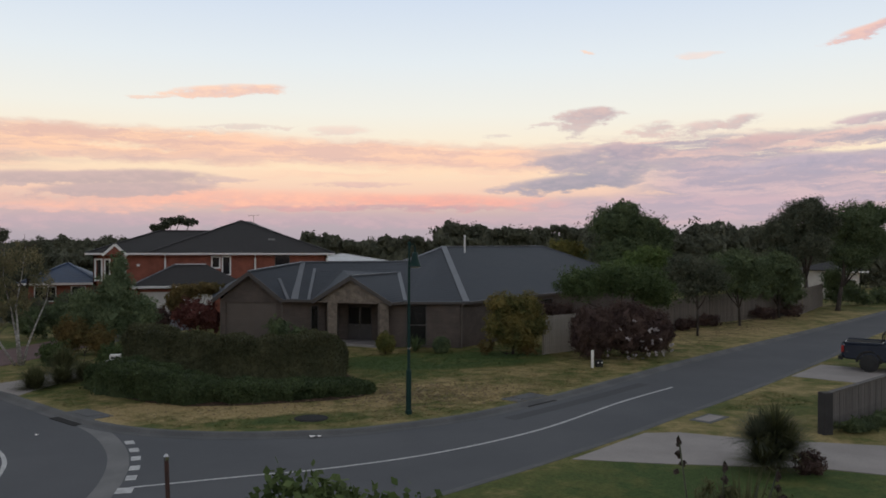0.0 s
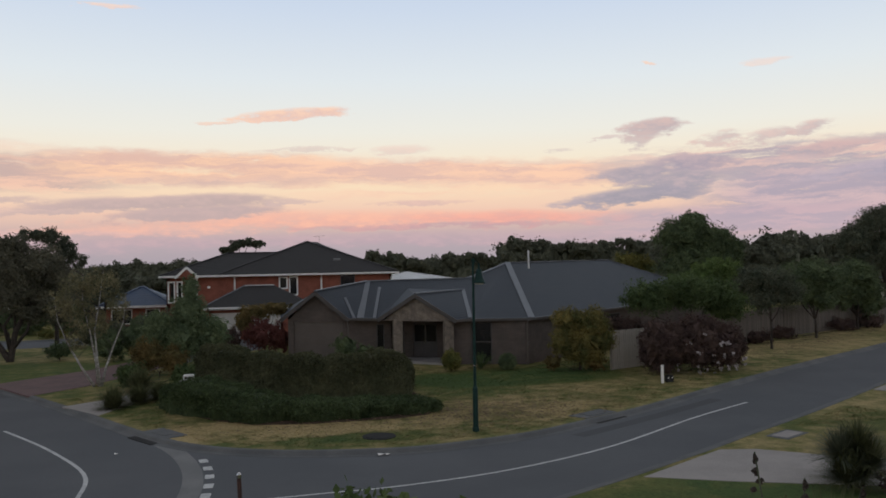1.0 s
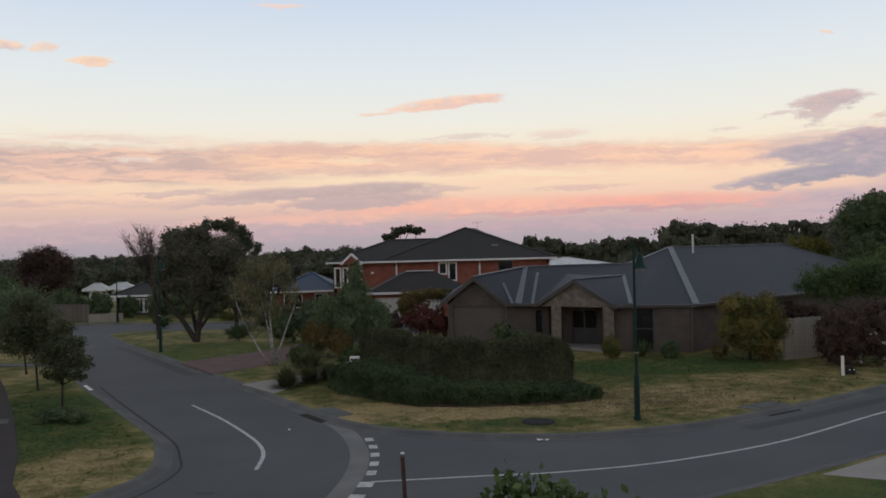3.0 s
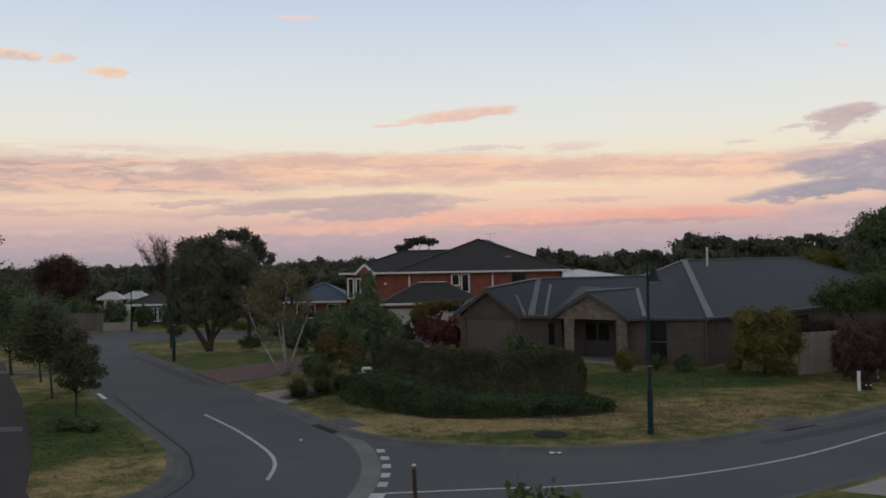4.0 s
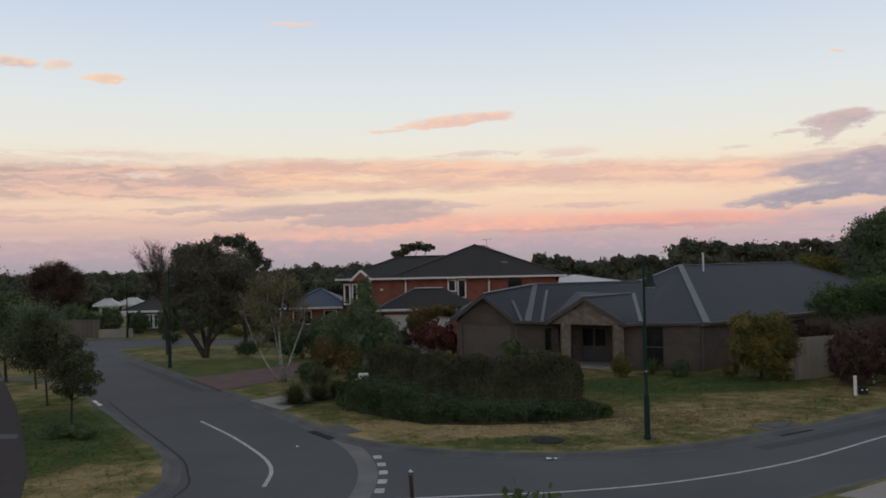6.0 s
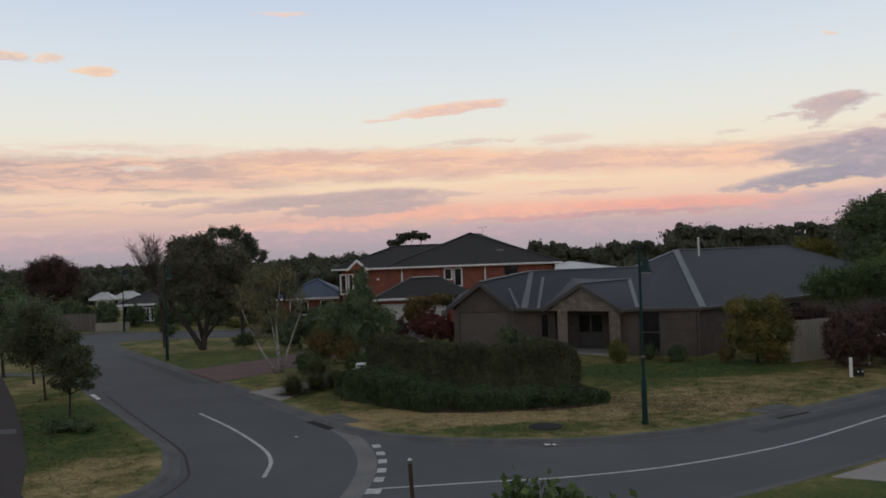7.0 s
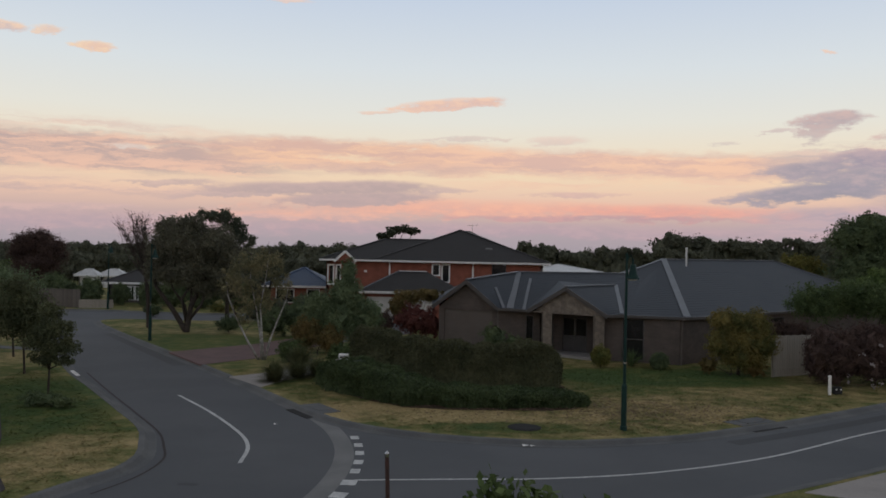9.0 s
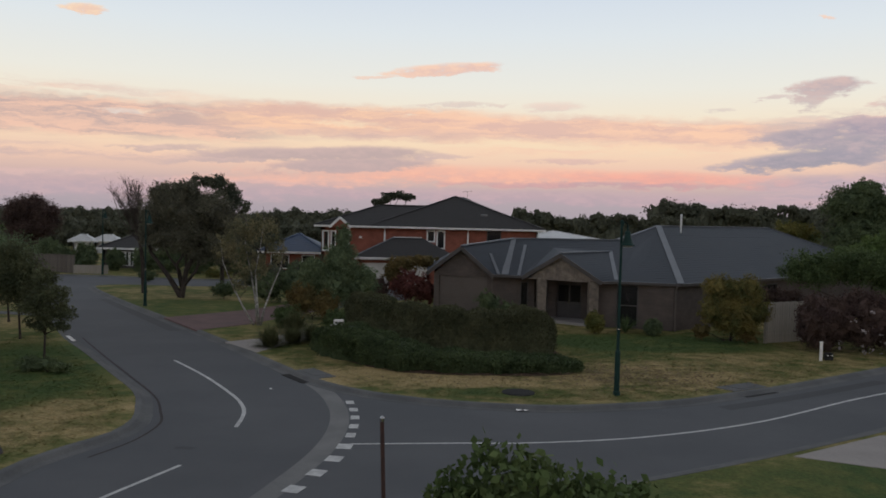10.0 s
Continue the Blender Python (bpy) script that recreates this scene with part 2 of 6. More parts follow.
# ---- materials ----
def mat(name, a, b, scale=2.0, rough=0.8, bump=0.0, bump_scale=40.0, fine=0.25, metallic=0.0, stretch=(1, 1, 1), jitter=0.0, island=False, spec=0.5, pattern=None, thin=0.0):
    """Two colours mixed by coarse noise, darkened and lightened by fine noise, with relief."""
    m = bpy.data.materials.new(name)
    m.use_nodes = True
    k = Nodes(m.node_tree)
    co = k.add("ShaderNodeTexCoord").outputs["Object"]
    mp = k.add("ShaderNodeMapping", Vector=co)
    mp.inputs["Scale"].default_value = stretch
    v = mp.outputs[0]
    n = k.noise(v, scale, 5.0, 0.6)
    col = k.mix(k.span(n, 0.32, 0.68), (*a, 1), (*b, 1))
    f = k.noise(v, bump_scale, 3.0, 0.6)
    val = k.span(f, 0.25, 0.75, 1 - fine, 1 + fine, False)
    if island:
        r = k.add("ShaderNodeNewGeometry").outputs["Random Per Island"]
        val = k.math("MULTIPLY", val, k.span(r, 0.0, 1.0, 0.72, 1.28, False))
    if jitter:
        r = k.add("ShaderNodeObjectInfo").outputs["Random"]
        val = k.math("MULTIPLY", val, k.span(r, 0.0, 1.0, 1 - jitter, 1 + jitter, False))
    height = f
    if pattern == "brick":
        t = k.add("ShaderNodeTexBrick", Vector=co)
        for key, x in (("Scale", 1.0), ("Mortar Size", 0.006), ("Brick Width", 0.24), ("Row Height", 0.086), ("Bias", 0.0)):
            t.inputs[key].default_value = x
        t.inputs["Color1"].default_value = (0.92, 0.92, 0.92, 1)
        t.inputs["Color2"].default_value = (1.07, 1.07, 1.07, 1)
        t.inputs["Mortar"].default_value = (1.1, 1.1, 1.1, 1)
        sx = k.add("ShaderNodeSeparateXYZ", i0=co)
        k.set(t, "Vector", k.vec(k.math("ADD", sx.outputs[0], sx.outputs[1]), sx.outputs[2]))
        col = k.mix(1.0, col, t.outputs["Color"], "MULTIPLY")
        height = k.math("MULTIPLY_ADD", f, 0.3, k.math("SUBTRACT", 1.0, t.outputs["Fac"]))
    c = k.add("ShaderNodeVectorMath")
    c.operation = "SCALE"
    k.set(c, "i0", col)
    k.set(c, "Scale", val)
    bsdf = k.add("ShaderNodeBsdfPrincipled")
    k.set(bsdf, "Base Color", c.outputs[0])
    k.set(bsdf, "Roughness", k.span(n, 0.2, 0.8, max(rough - 0.1, 0.02), min(rough + 0.08, 1.0), False))
    k.set(bsdf, "Metallic", metallic)
    k.set(bsdf, "Specular IOR Level", spec)
    if bump:
        bp = k.add("ShaderNodeBump", Strength=min(bump * 20, 1.0), Distance=bump, Height=height)
        k.set(bsdf, "Normal", bp.outputs[0])
    out = bsdf.outputs[0]
    if thin:
        tr = k.add("ShaderNodeBsdfTranslucent", Color=c.outputs[0])
        mx = k.add("ShaderNodeMixShader", i0=thin)
        k.tree.links.new(out, mx.inputs[1])
        k.tree.links.new(tr.outputs[0], mx.inputs[2])
        out = mx.outputs[0]
    k.tree.links.new(out, k.add("ShaderNodeOutputMaterial").inputs[0])
    return m


def grass_mat():
    """Lawn that is green in patches and dried to straw in others."""
    m = bpy.data.materials.new("lawn")
    m.use_nodes = True
    k = Nodes(m.node_tree)
    co = k.add("ShaderNodeTexCoord").outputs["Object"]
    big = k.noise(co, 0.22, 4.0, 0.6)
    mid = k.noise(co, 1.3, 5.0, 0.65)
    fine = k.noise(co, 14.0, 4.0, 0.7)
    w = k.math("ADD", k.math("MULTIPLY", big, 0.5), k.math("MULTIPLY", mid, 0.5))
    sx = k.add("ShaderNodeSeparateXYZ", i0=co)
    for x, y, rx, ry, add in ((-1.2, 27.2, 4.0, 1.8, 0.15), (3.0, 26.6, 3.0, 1.0, 0.06), (7.6, 28.4, 3.4, 2.4, 0.12), (14.5, 31.2, 6, 1.9, 0.03), (32, 44, 14, 7, 0.07), (-9.3, 21.0, 2.0, 2.2, 0.09), (46, 53, 9, 5, 0.06),
                              (10.5, 36.2, 5.0, 2.6, -0.15), (9, 13, 9, 5.6, -0.1), (3.0, 25.2, 2.0, 0.8, -0.1), (-13.9, 26.5, 3.6, 7.0, -0.15), (-14, 46, 5, 4, -0.08), (18.5, 23.5, 3, 1.8, -0.03), (-6.5, 29.6, 1.6, 1.4, 0.08)):
        u = k.math("MULTIPLY", k.math("SUBTRACT", sx.outputs[0], x), 1 / rx)
        v = k.math("MULTIPLY", k.math("SUBTRACT", sx.outputs[1], y), 1 / ry)
        q = k.math("SUBTRACT", k.math("MULTIPLY_ADD", mid, 1.4, 0.5), k.math("ADD", k.math("MULTIPLY", u, u), k.math("MULTIPLY", v, v)))
        w = k.math("ADD", w, k.span(q, -0.3, 0.7, 0.0, add))
    col = k.ramp(w, [(0.34, (0.06, 0.092, 0.03, 1)), (0.46, (0.11, 0.12, 0.04, 1)), (0.55, (0.22, 0.185, 0.08, 1)), (0.66, (0.36, 0.275, 0.135, 1))])
    c = k.add("ShaderNodeVectorMath")
    c.operation = "SCALE"
    k.set(c, "i0", col)
    k.set(c, "Scale", k.span(fine, 0.25, 0.75, 0.6, 1.4, False))
    bsdf = k.add("ShaderNodeBsdfPrincipled", Roughness=0.95)
    k.set(bsdf, "Specular IOR Level", 0.1)
    k.set(bsdf, "Base Color", c.outputs[0])
    bp = k.add("ShaderNodeBump", Strength=0.8, Distance=0.04, Height=k.math("ADD", fine, mid))
    k.set(bsdf, "Normal", bp.outputs[0])
    k.tree.links.new(bsdf.outputs[0], k.add("ShaderNodeOutputMaterial").inputs[0])
    return m


LAWN = grass_mat()
GREEN = mat("watered_lawn", (0.04, 0.085, 0.02), (0.07, 0.10, 0.03), 1.2, 0.95, 0.03, 15, 0.4, spec=0.1)
SOIL = mat("bark_mulch", (0.05, 0.035, 0.026), (0.09, 0.06, 0.042), 3, 0.95, 0.03, 18, 0.4, spec=0.1)
ASPHALT = mat("asphalt", (0.072, 0.075, 0.082), (0.096, 0.098, 0.105), 0.25, 0.85, 0.004, 60, 0.25, spec=0.3)
CONCRETE = mat("concrete", (0.088, 0.09, 0.093), (0.13, 0.13, 0.13), 0.8, 0.9, 0.003, 30, 0.2, spec=0.3)
SPOON = mat("drain_concrete", (0.14, 0.14, 0.14), (0.19, 0.188, 0.185), 0.8, 0.9, 0.003, 30, 0.2, spec=0.3)
PAVING = mat("pale_concrete", (0.25, 0.228, 0.215), (0.31, 0.282, 0.265), 0.7, 0.9, 0.003, 25, 0.15, spec=0.3)
DARK_PAVING = mat("dark_paving", (0.032, 0.026, 0.026), (0.05, 0.04, 0.039), 1.2, 0.9, 0.004, 20, 0.25, spec=0.3)
RED_PAVING = mat("red_paving", (0.11, 0.07, 0.068), (0.15, 0.095, 0.09), 1.2, 0.9, 0.004, 20, 0.25, spec=0.3)
PAINT_ROAD = mat("road_paint", (0.36, 0.36, 0.36), (0.52, 0.52, 0.51), 3.0, 0.8, 0.002, 40, 0.2)
GRATE = mat("iron_grate", (0.02, 0.02, 0.02), (0.035, 0.034, 0.033), 4, 0.9, 0.002, 40, spec=0.15)
BRICK_BROWN = mat("brown_brick", (0.086, 0.070, 0.063), (0.112, 0.09, 0.08), 1.5, 0.9, 0.006, 30, 0.15, pattern="brick", spec=0.2)
BRICK_RED = mat("red_brick", (0.2, 0.07, 0.048), (0.27, 0.096, 0.066), 1.5, 0.9, 0.006, 30, 0.15, pattern="brick", spec=0.2)
STONE = mat("stacked_stone", (0.12, 0.10, 0.085), (0.2, 0.165, 0.135), 4, 0.9, 0.01, 20, 0.3, spec=0.2, jitter=0.3)
ROOF_GREY = mat("slate_grey_roof", (0.031, 0.037, 0.047), (0.042, 0.049, 0.061), 0.6, 0.7, 0.01, 9, 0.15, stretch=(1, 1, 4), spec=0.35)
ROOF_CAP = mat("roof_cap", (0.095, 0.103, 0.118), (0.135, 0.146, 0.164), 1.2, 0.5, 0.004, 12, 0.12)
ROOF_DARK = mat("charcoal_roof", (0.02, 0.019, 0.02), (0.03, 0.028, 0.029), 0.7, 0.75, 0.015, 9, 0.2)
ROOF_BLUE = mat("blue_roof", (0.022, 0.042, 0.085), (0.034, 0.060, 0.115), 0.8, 0.5, 0.01, 9, 0.15)
ROOF_PALE = mat("pale_roof", (0.5, 0.5, 0.5), (0.6, 0.6, 0.6), 0.8, 0.5, 0.005, 9, 0.1)
WHITE = mat("white_paint", (0.68, 0.66, 0.64), (0.78, 0.76, 0.74), 1.5, 0.6, 0.001, 30, 0.06)
CREAM = mat("cream_door", (0.5, 0.46, 0.42), (0.58, 0.54, 0.49), 1.5, 0.6, 0.002, 30, 0.06)
BROWN_DOOR = mat("brown_door", (0.088, 0.070, 0.061), (0.108, 0.086, 0.076), 1.2, 0.6, 0.002, 30, 0.08)
DARK_TRIM = mat("dark_trim", (0.05, 0.043, 0.042), (0.065, 0.056, 0.054), 2, 0.5, 0.001, 30, 0.1)
GLASS = mat("dark_glass", (0.01, 0.011, 0.012), (0.014, 0.014, 0.015), 1, 0.16, 0.0, 5, 0.02)
LAMP_GREEN = mat("green_enamel", (0.006, 0.026, 0.023), (0.010, 0.035, 0.030), 3, 0.6, 0.001, 30, 0.15, spec=0.2)
RUST = mat("rusty_steel", (0.035, 0.016, 0.014), (0.06, 0.028, 0.023), 8, 0.8, 0.002, 60, 0.3)
TIMBER = mat("weathered_paling", (0.085, 0.072, 0.063), (0.13, 0.112, 0.098), 2.5, 0.9, 0.004, 20, 0.25, stretch=(3, 3, 0.4), jitter=0.18)
POST_DARK = mat("tarred_post", (0.018, 0.017, 0.018), (0.032, 0.03, 0.03), 3, 0.85, 0.004, 20, 0.2)
TIMBER_DARK = mat("dark_timber", (0.075, 0.068, 0.066), (0.125, 0.114, 0.108), 2.5, 0.9, 0.004, 20, 0.25, stretch=(3, 3, 0.4), jitter=0.2)
BARK = mat("bark", (0.035, 0.028, 0.024), (0.065, 0.053, 0.045), 3, 0.95, 0.02, 12, 0.35, stretch=(2, 2, 0.5), spec=0.2)
BARK_PALE = mat("birch_bark", (0.17, 0.16, 0.15), (0.42, 0.40, 0.37), 4, 0.85, 0.006, 20, 0.3, stretch=(1, 1, 3), spec=0.2)
CAR_PAINT = mat("navy_car_paint", (0.014, 0.02, 0.035), (0.018, 0.025, 0.042), 1, 0.25, 0.0, 20, 0.05)
TYRE = mat("tyre_rubber", (0.015, 0.015, 0.015), (0.022, 0.022, 0.022), 6, 0.85, 0.002, 40)
CHROME = mat("dull_chrome", (0.45, 0.45, 0.46), (0.55, 0.55, 0.56), 4, 0.25, 0, 40, 0.05, metallic=1.0)
TAIL_RED = mat("red_lens", (0.25, 0.02, 0.02), (0.3, 0.03, 0.03), 6, 0.2, 0, 40, 0.05)


def leafy(name, a, b):
    return mat(name, a, b, 1.1, 0.7, 0.0, 6, 0.3, island=True, spec=0.15, thin=0.22)


LEAF_DARK = leafy("leaf_dark", (0.073, 0.099, 0.054), (0.124, 0.157, 0.075))
LEAF_GUM = leafy("leaf_gum", (0.068, 0.083, 0.058), (0.121, 0.126, 0.086))
LEAF_BROWN = leafy("leaf_brown", (0.064, 0.042, 0.040), (0.107, 0.072, 0.060))
LEAF_MID = leafy("leaf_mid", (0.057, 0.087, 0.036), (0.099, 0.133, 0.053))
LEAF_BRIGHT = leafy("leaf_bright", (0.076, 0.118, 0.034), (0.126, 0.172, 0.058))
LEAF_YELLOW = leafy("leaf_yellow", (0.091, 0.106, 0.035), (0.202, 0.176, 0.053))
LEAF_ORANGE = leafy("leaf_orange", (0.108, 0.091, 0.036), (0.180, 0.125, 0.050))
LEAF_RED = leafy("leaf_red", (0.110, 0.043, 0.037), (0.160, 0.060, 0.053))
LEAF_HEDGE = leafy("leaf_hedge", (0.061, 0.066, 0.034), (0.100, 0.101, 0.054))
LEAF_HEDGE_LOW = leafy("leaf_hedge_low", (0.045, 0.066, 0.029), (0.077, 0.103, 0.045))
LEAF_BUSH = leafy("leaf_bush", (0.064, 0.098, 0.034), (0.125, 0.160, 0.062))
TWIG = leafy("twig", (0.070, 0.055, 0.050), (0.100, 0.080, 0.070))
# far woods: distance haze is put into this lightened base colour
LEAF_FAR_HAZE = leafy("leaf_far_haze", (0.078, 0.084, 0.060), (0.128, 0.132, 0.092))
LEAF_TURNING = leafy("leaf_turning", (0.081, 0.096, 0.037), (0.202, 0.157, 0.051))
LEAF_BIRCH = leafy("leaf_birch", (0.138, 0.136, 0.076), (0.236, 0.207, 0.115))
BLOSSOM = leafy("blossom", (0.300, 0.260, 0.260), (0.420, 0.380, 0.380))


# ---- mesh helpers ----
def mesh(name, verts, faces, material, smooth=False):
    me = bpy.data.meshes.new(name)
    me.from_pydata(verts, [], faces)
    me.materials.append(material)
    me.validate()
    if smooth:
        me.polygons.foreach_set("use_smooth", [True] * len(me.polygons))
    me.update()
    return me


def thing(name, label, category, at=(0, 0, 0), turn=0.0, group="", kind=""):
    ob = new(name)
    ob.matrix_world = pose(*at, 0, 0, turn)
    return tagged(ob, label, category, group, kind)


def child(name, me, parent, label="", at=(0, 0, 0), turn=0.0):
    ob = new(name, me)
    ob.parent = parent
    ob.matrix_basis = pose(*at, 0, 0, turn)
    if label:
        tagged(ob, label)
    return ob


def part(name, shape, material, parent, label="", smooth=False):
    return child(name, mesh(name, *shape, material, smooth), parent, label)


def join(*shapes):
    V, F = [], []
    for v, f in shapes:
        o = len(V)
        V.extend(v)
        F.extend([tuple(i + o for i in q) for q in f])
    return V, F


def box(x0, y0, z0, x1, y1, z1):
    v = [(x, y, z) for z in (z0, z1) for y in (y0, y1) for x in (x0, x1)]
    return v, [(0, 2, 3, 1), (4, 5, 7, 6), (0, 1, 5, 4), (1, 3, 7, 5), (3, 2, 6, 7), (2, 0, 4, 6)]


def soft_box(x0, y0, z0, x1, y1, z1, r=0.02):
    bm = bmesh.new()
    bmesh.ops.create_cube(bm, size=1, matrix=Matrix.LocRotScale(((x0 + x1) / 2, (y0 + y1) / 2, (z0 + z1) / 2), None, (x1 - x0, y1 - y0, z1 - z0)))
    bmesh.ops.bevel(bm, geom=bm.edges[:], offset=r, segments=2, affect="EDGES", profile=0.5)
    return shape_of(bm)


def shape_of(bm):
    bm.verts.index_update()
    out = [tuple(v.co) for v in bm.verts], [tuple(v.index for v in f.verts) for f in bm.faces]
    bm.free()
    return out


def prism(poly, z0, z1):
    """An upright block over a ground plan."""
    n = len(poly)
    v = [(x, y, z0) for x, y in poly] + [(x, y, z1) for x, y in poly]
    return v, [tuple(range(n - 1, -1, -1)), tuple(range(n, 2 * n))] + [(i, (i + 1) % n, n + (i + 1) % n, n + i) for i in range(n)]


def slab(pts, thick=0.12):
    """A flat sheet through points, with thickness downwards."""
    n = len(pts)
    v = [tuple(p) for p in pts] + [(p[0], p[1], p[2] - thick) for p in pts]
    return v, [tuple(range(n)), tuple(range(2 * n - 1, n - 1, -1))] + [(i, n + i, n + (i + 1) % n, (i + 1) % n) for i in range(n)]


def bar(a, b, w, h):
    """A straight bar from a to b, w wide, h high, centred on the line."""
    a, b = Vector(a), Vector(b)
    d = (b - a).normalized()
    s = d.cross(Vector((0, 0, 1)))
    s = (s.normalized() if s.length > 1e-4 else Vector((1, 0, 0))) * w / 2
    u = s.normalized().cross(d) * h / 2
    v = [tuple(p + i * s + j * u) for p in (a, b) for i, j in ((-1, -1), (1, -1), (1, 1), (-1, 1))]
    return v, [(0, 1, 2, 3), (7, 6, 5, 4), (0, 4, 5, 1), (1, 5, 6, 2), (2, 6, 7, 3), (3, 7, 4, 0)]


def tube(points, radii, n=8):
    """A round tapered limb."""
    P = [Vector(p) for p in points]
    V, F = [], []
    for i, p in enumerate(P):
        d = (P[min(i + 1, len(P) - 1)] - P[max(i - 1, 0)]).normalized()
        s = d.orthogonal().normalized()
        t = d.cross(s)
        V += [tuple(p + radii[i] * (math.cos(a) * s + math.sin(a) * t)) for a in (2 * math.pi * j / n for j in range(n))]
    for i in range(len(P) - 1):
        F += [(i * n + j, i * n + (j + 1) % n, (i + 1) * n + (j + 1) % n, (i + 1) * n + j) for j in range(n)]
    F += [tuple(range(n - 1, -1, -1)), tuple(range(len(V) - n, len(V)))]
    return V, F


def wall(p, q, z0, z1, thick=0.2, holes=()):
    """An upright wall from p to q, its outer face on that line (outside to the right of the way), with holes (s0, s1, z0, z1)."""
    p, q = Vector(p), Vector(q)
    L = (q - p).length
    d = (q - p) / L
    n = Vector((-d.y, d.x))
    xs = sorted({0.0, L, *[h[0] for h in holes], *[h[1] for h in holes]})
    zs = sorted({z0, z1, *[h[2] for h in holes], *[h[3] for h in holes]})
    out = []
    for a, b in zip(xs, xs[1:]):
        for c, e in zip(zs, zs[1:]):
            if any(h[0] - 1e-6 <= a and b <= h[1] + 1e-6 and h[2] - 1e-6 <= c and e <= h[3] + 1e-6 for h in holes):
                continue
            A, B = p + d * a, p + d * b
            out.append(prism([tuple(A), tuple(B), tuple(B + n * thick), tuple(A + n * thick)], c, e))
    return weld(join(*out))


def weld(shape):
    """Joins corners that meet, and drops the faces hidden between two blocks."""
    at, V, F = {}, [], {}
    idx = []
    for p in shape[0]:
        key = tuple(round(c, 4) for c in p)
        if key not in at:
            at[key] = len(V)
            V.append(p)
        idx.append(at[key])
    for f in shape[1]:
        g = tuple(idx[i] for i in f)
        k = tuple(sorted(g))
        if k in F:
            F[k] = None
        else:
            F[k] = g
    return V, [g for g in F.values() if g]


def spline(pts, step=0.6, closed=False):
    """A smooth line through plan points."""
    P = [Vector(p) for p in pts]
    n = len(P)
    out = []
    for i in range(n if closed else n - 1):
        if closed:
            a, b, c, d = P[i - 1], P[i], P[(i + 1) % n], P[(i + 2) % n]
        else:
            a, b, c, d = P[max(i - 1, 0)], P[i], P[i + 1], P[min(i + 2, n - 1)]
        m = max(2, int((c - b).length / step))
        for j in range(m):
            t = j / m
            out.append(0.5 * (2 * b + (c - a) * t + (2 * a - 5 * b + 4 * c - d) * t * t + (3 * b - a - 3 * c + d) * t ** 3))
    if not closed:
        out.append(P[-1])
    return out


def sides(line, i):
    a, b = line[max(i - 1, 0)], line[min(i + 1, len(line) - 1)]
    d = (b - a).normalized()
    return Vector((-d.y, d.x))


def sweep(line, profile):
    """A profile of (offset to the left, height) drawn along a plan line."""
    V, F = [], []
    m = len(profile)
    for i, p in enumerate(line):
        n = sides(line, i)
        V += [(p.x + n.x * o, p.y + n.y * o, h) for o, h in profile]
    for i in range(len(line) - 1):
        F += [(i * m + j, i * m + j + 1, (i + 1) * m + j + 1, (i + 1) * m + j) for j in range(m - 1)]
    return V, F


# ---- ground, road, kerbs ----
KERB_FAR = [(84, 75), (60, 59.0), (43.9, 48.3), (33.7, 41.6), (26.5, 37.0), (20.8, 33.2), (16, 29.8), (12.4, 27.3), (9.6, 25.6), (7.6, 24.5), (5, 23.7),
            (3.3, 23.5), (0.9, 23.85), (-0.8, 24.45), (-2.3, 25.4), (-3.6, 26.8), (-5.6, 29.9), (-8.4, 34.4), (-12.3, 40.3), (-18.4, 49.4), (-22.6, 56.2),
            (-23.2, 58.4), (-21.6, 59.4), (-17, 59.2), (-13.8, 60.0), (-9, 61.5)]
KERB_END = [(-9, 66.8), (-14, 66.4), (-19, 65.8), (-24, 66.6), (-30, 67.4), (-60, 67)]
KERB_WEST = [(-60, 60.5), (-34, 62.2), (-29.6, 60.6), (-26, 54.6), (-20, 43.2), (-15.6, 35.1), (-12.87, 30.9), (-10.3, 26.9), (-8.6, 24.2), (-7.9, 22.4),
             (-7.5, 21), (-7.55, 19.7), (-8.0, 18.7), (-8.5, 17.4), (-8.7, 16.0), (-9.2, 13.4), (-10.2, 9), (-13, -2), (-17, -18)]
KERB_OWN = [(-10, -18), (-6.5, -4), (-4.6, 3), (-3.2, 8), (-1.6, 11.6), (0.4, 14.1), (2.7, 15.8), (4.76, 16.75), (7.2, 18.1), (9.2, 19.3), (11.76, 20.9), (14, 22.4),
            (17.85, 24.9), (23.2, 28.6), (29.6, 33.2), (40.6, 41.5), (60, 53), (88, 69)]
LINES = [spline(l, 0.5) for l in (KERB_FAR, KERB_END, KERB_WEST, KERB_OWN)]
TOP = 0.11


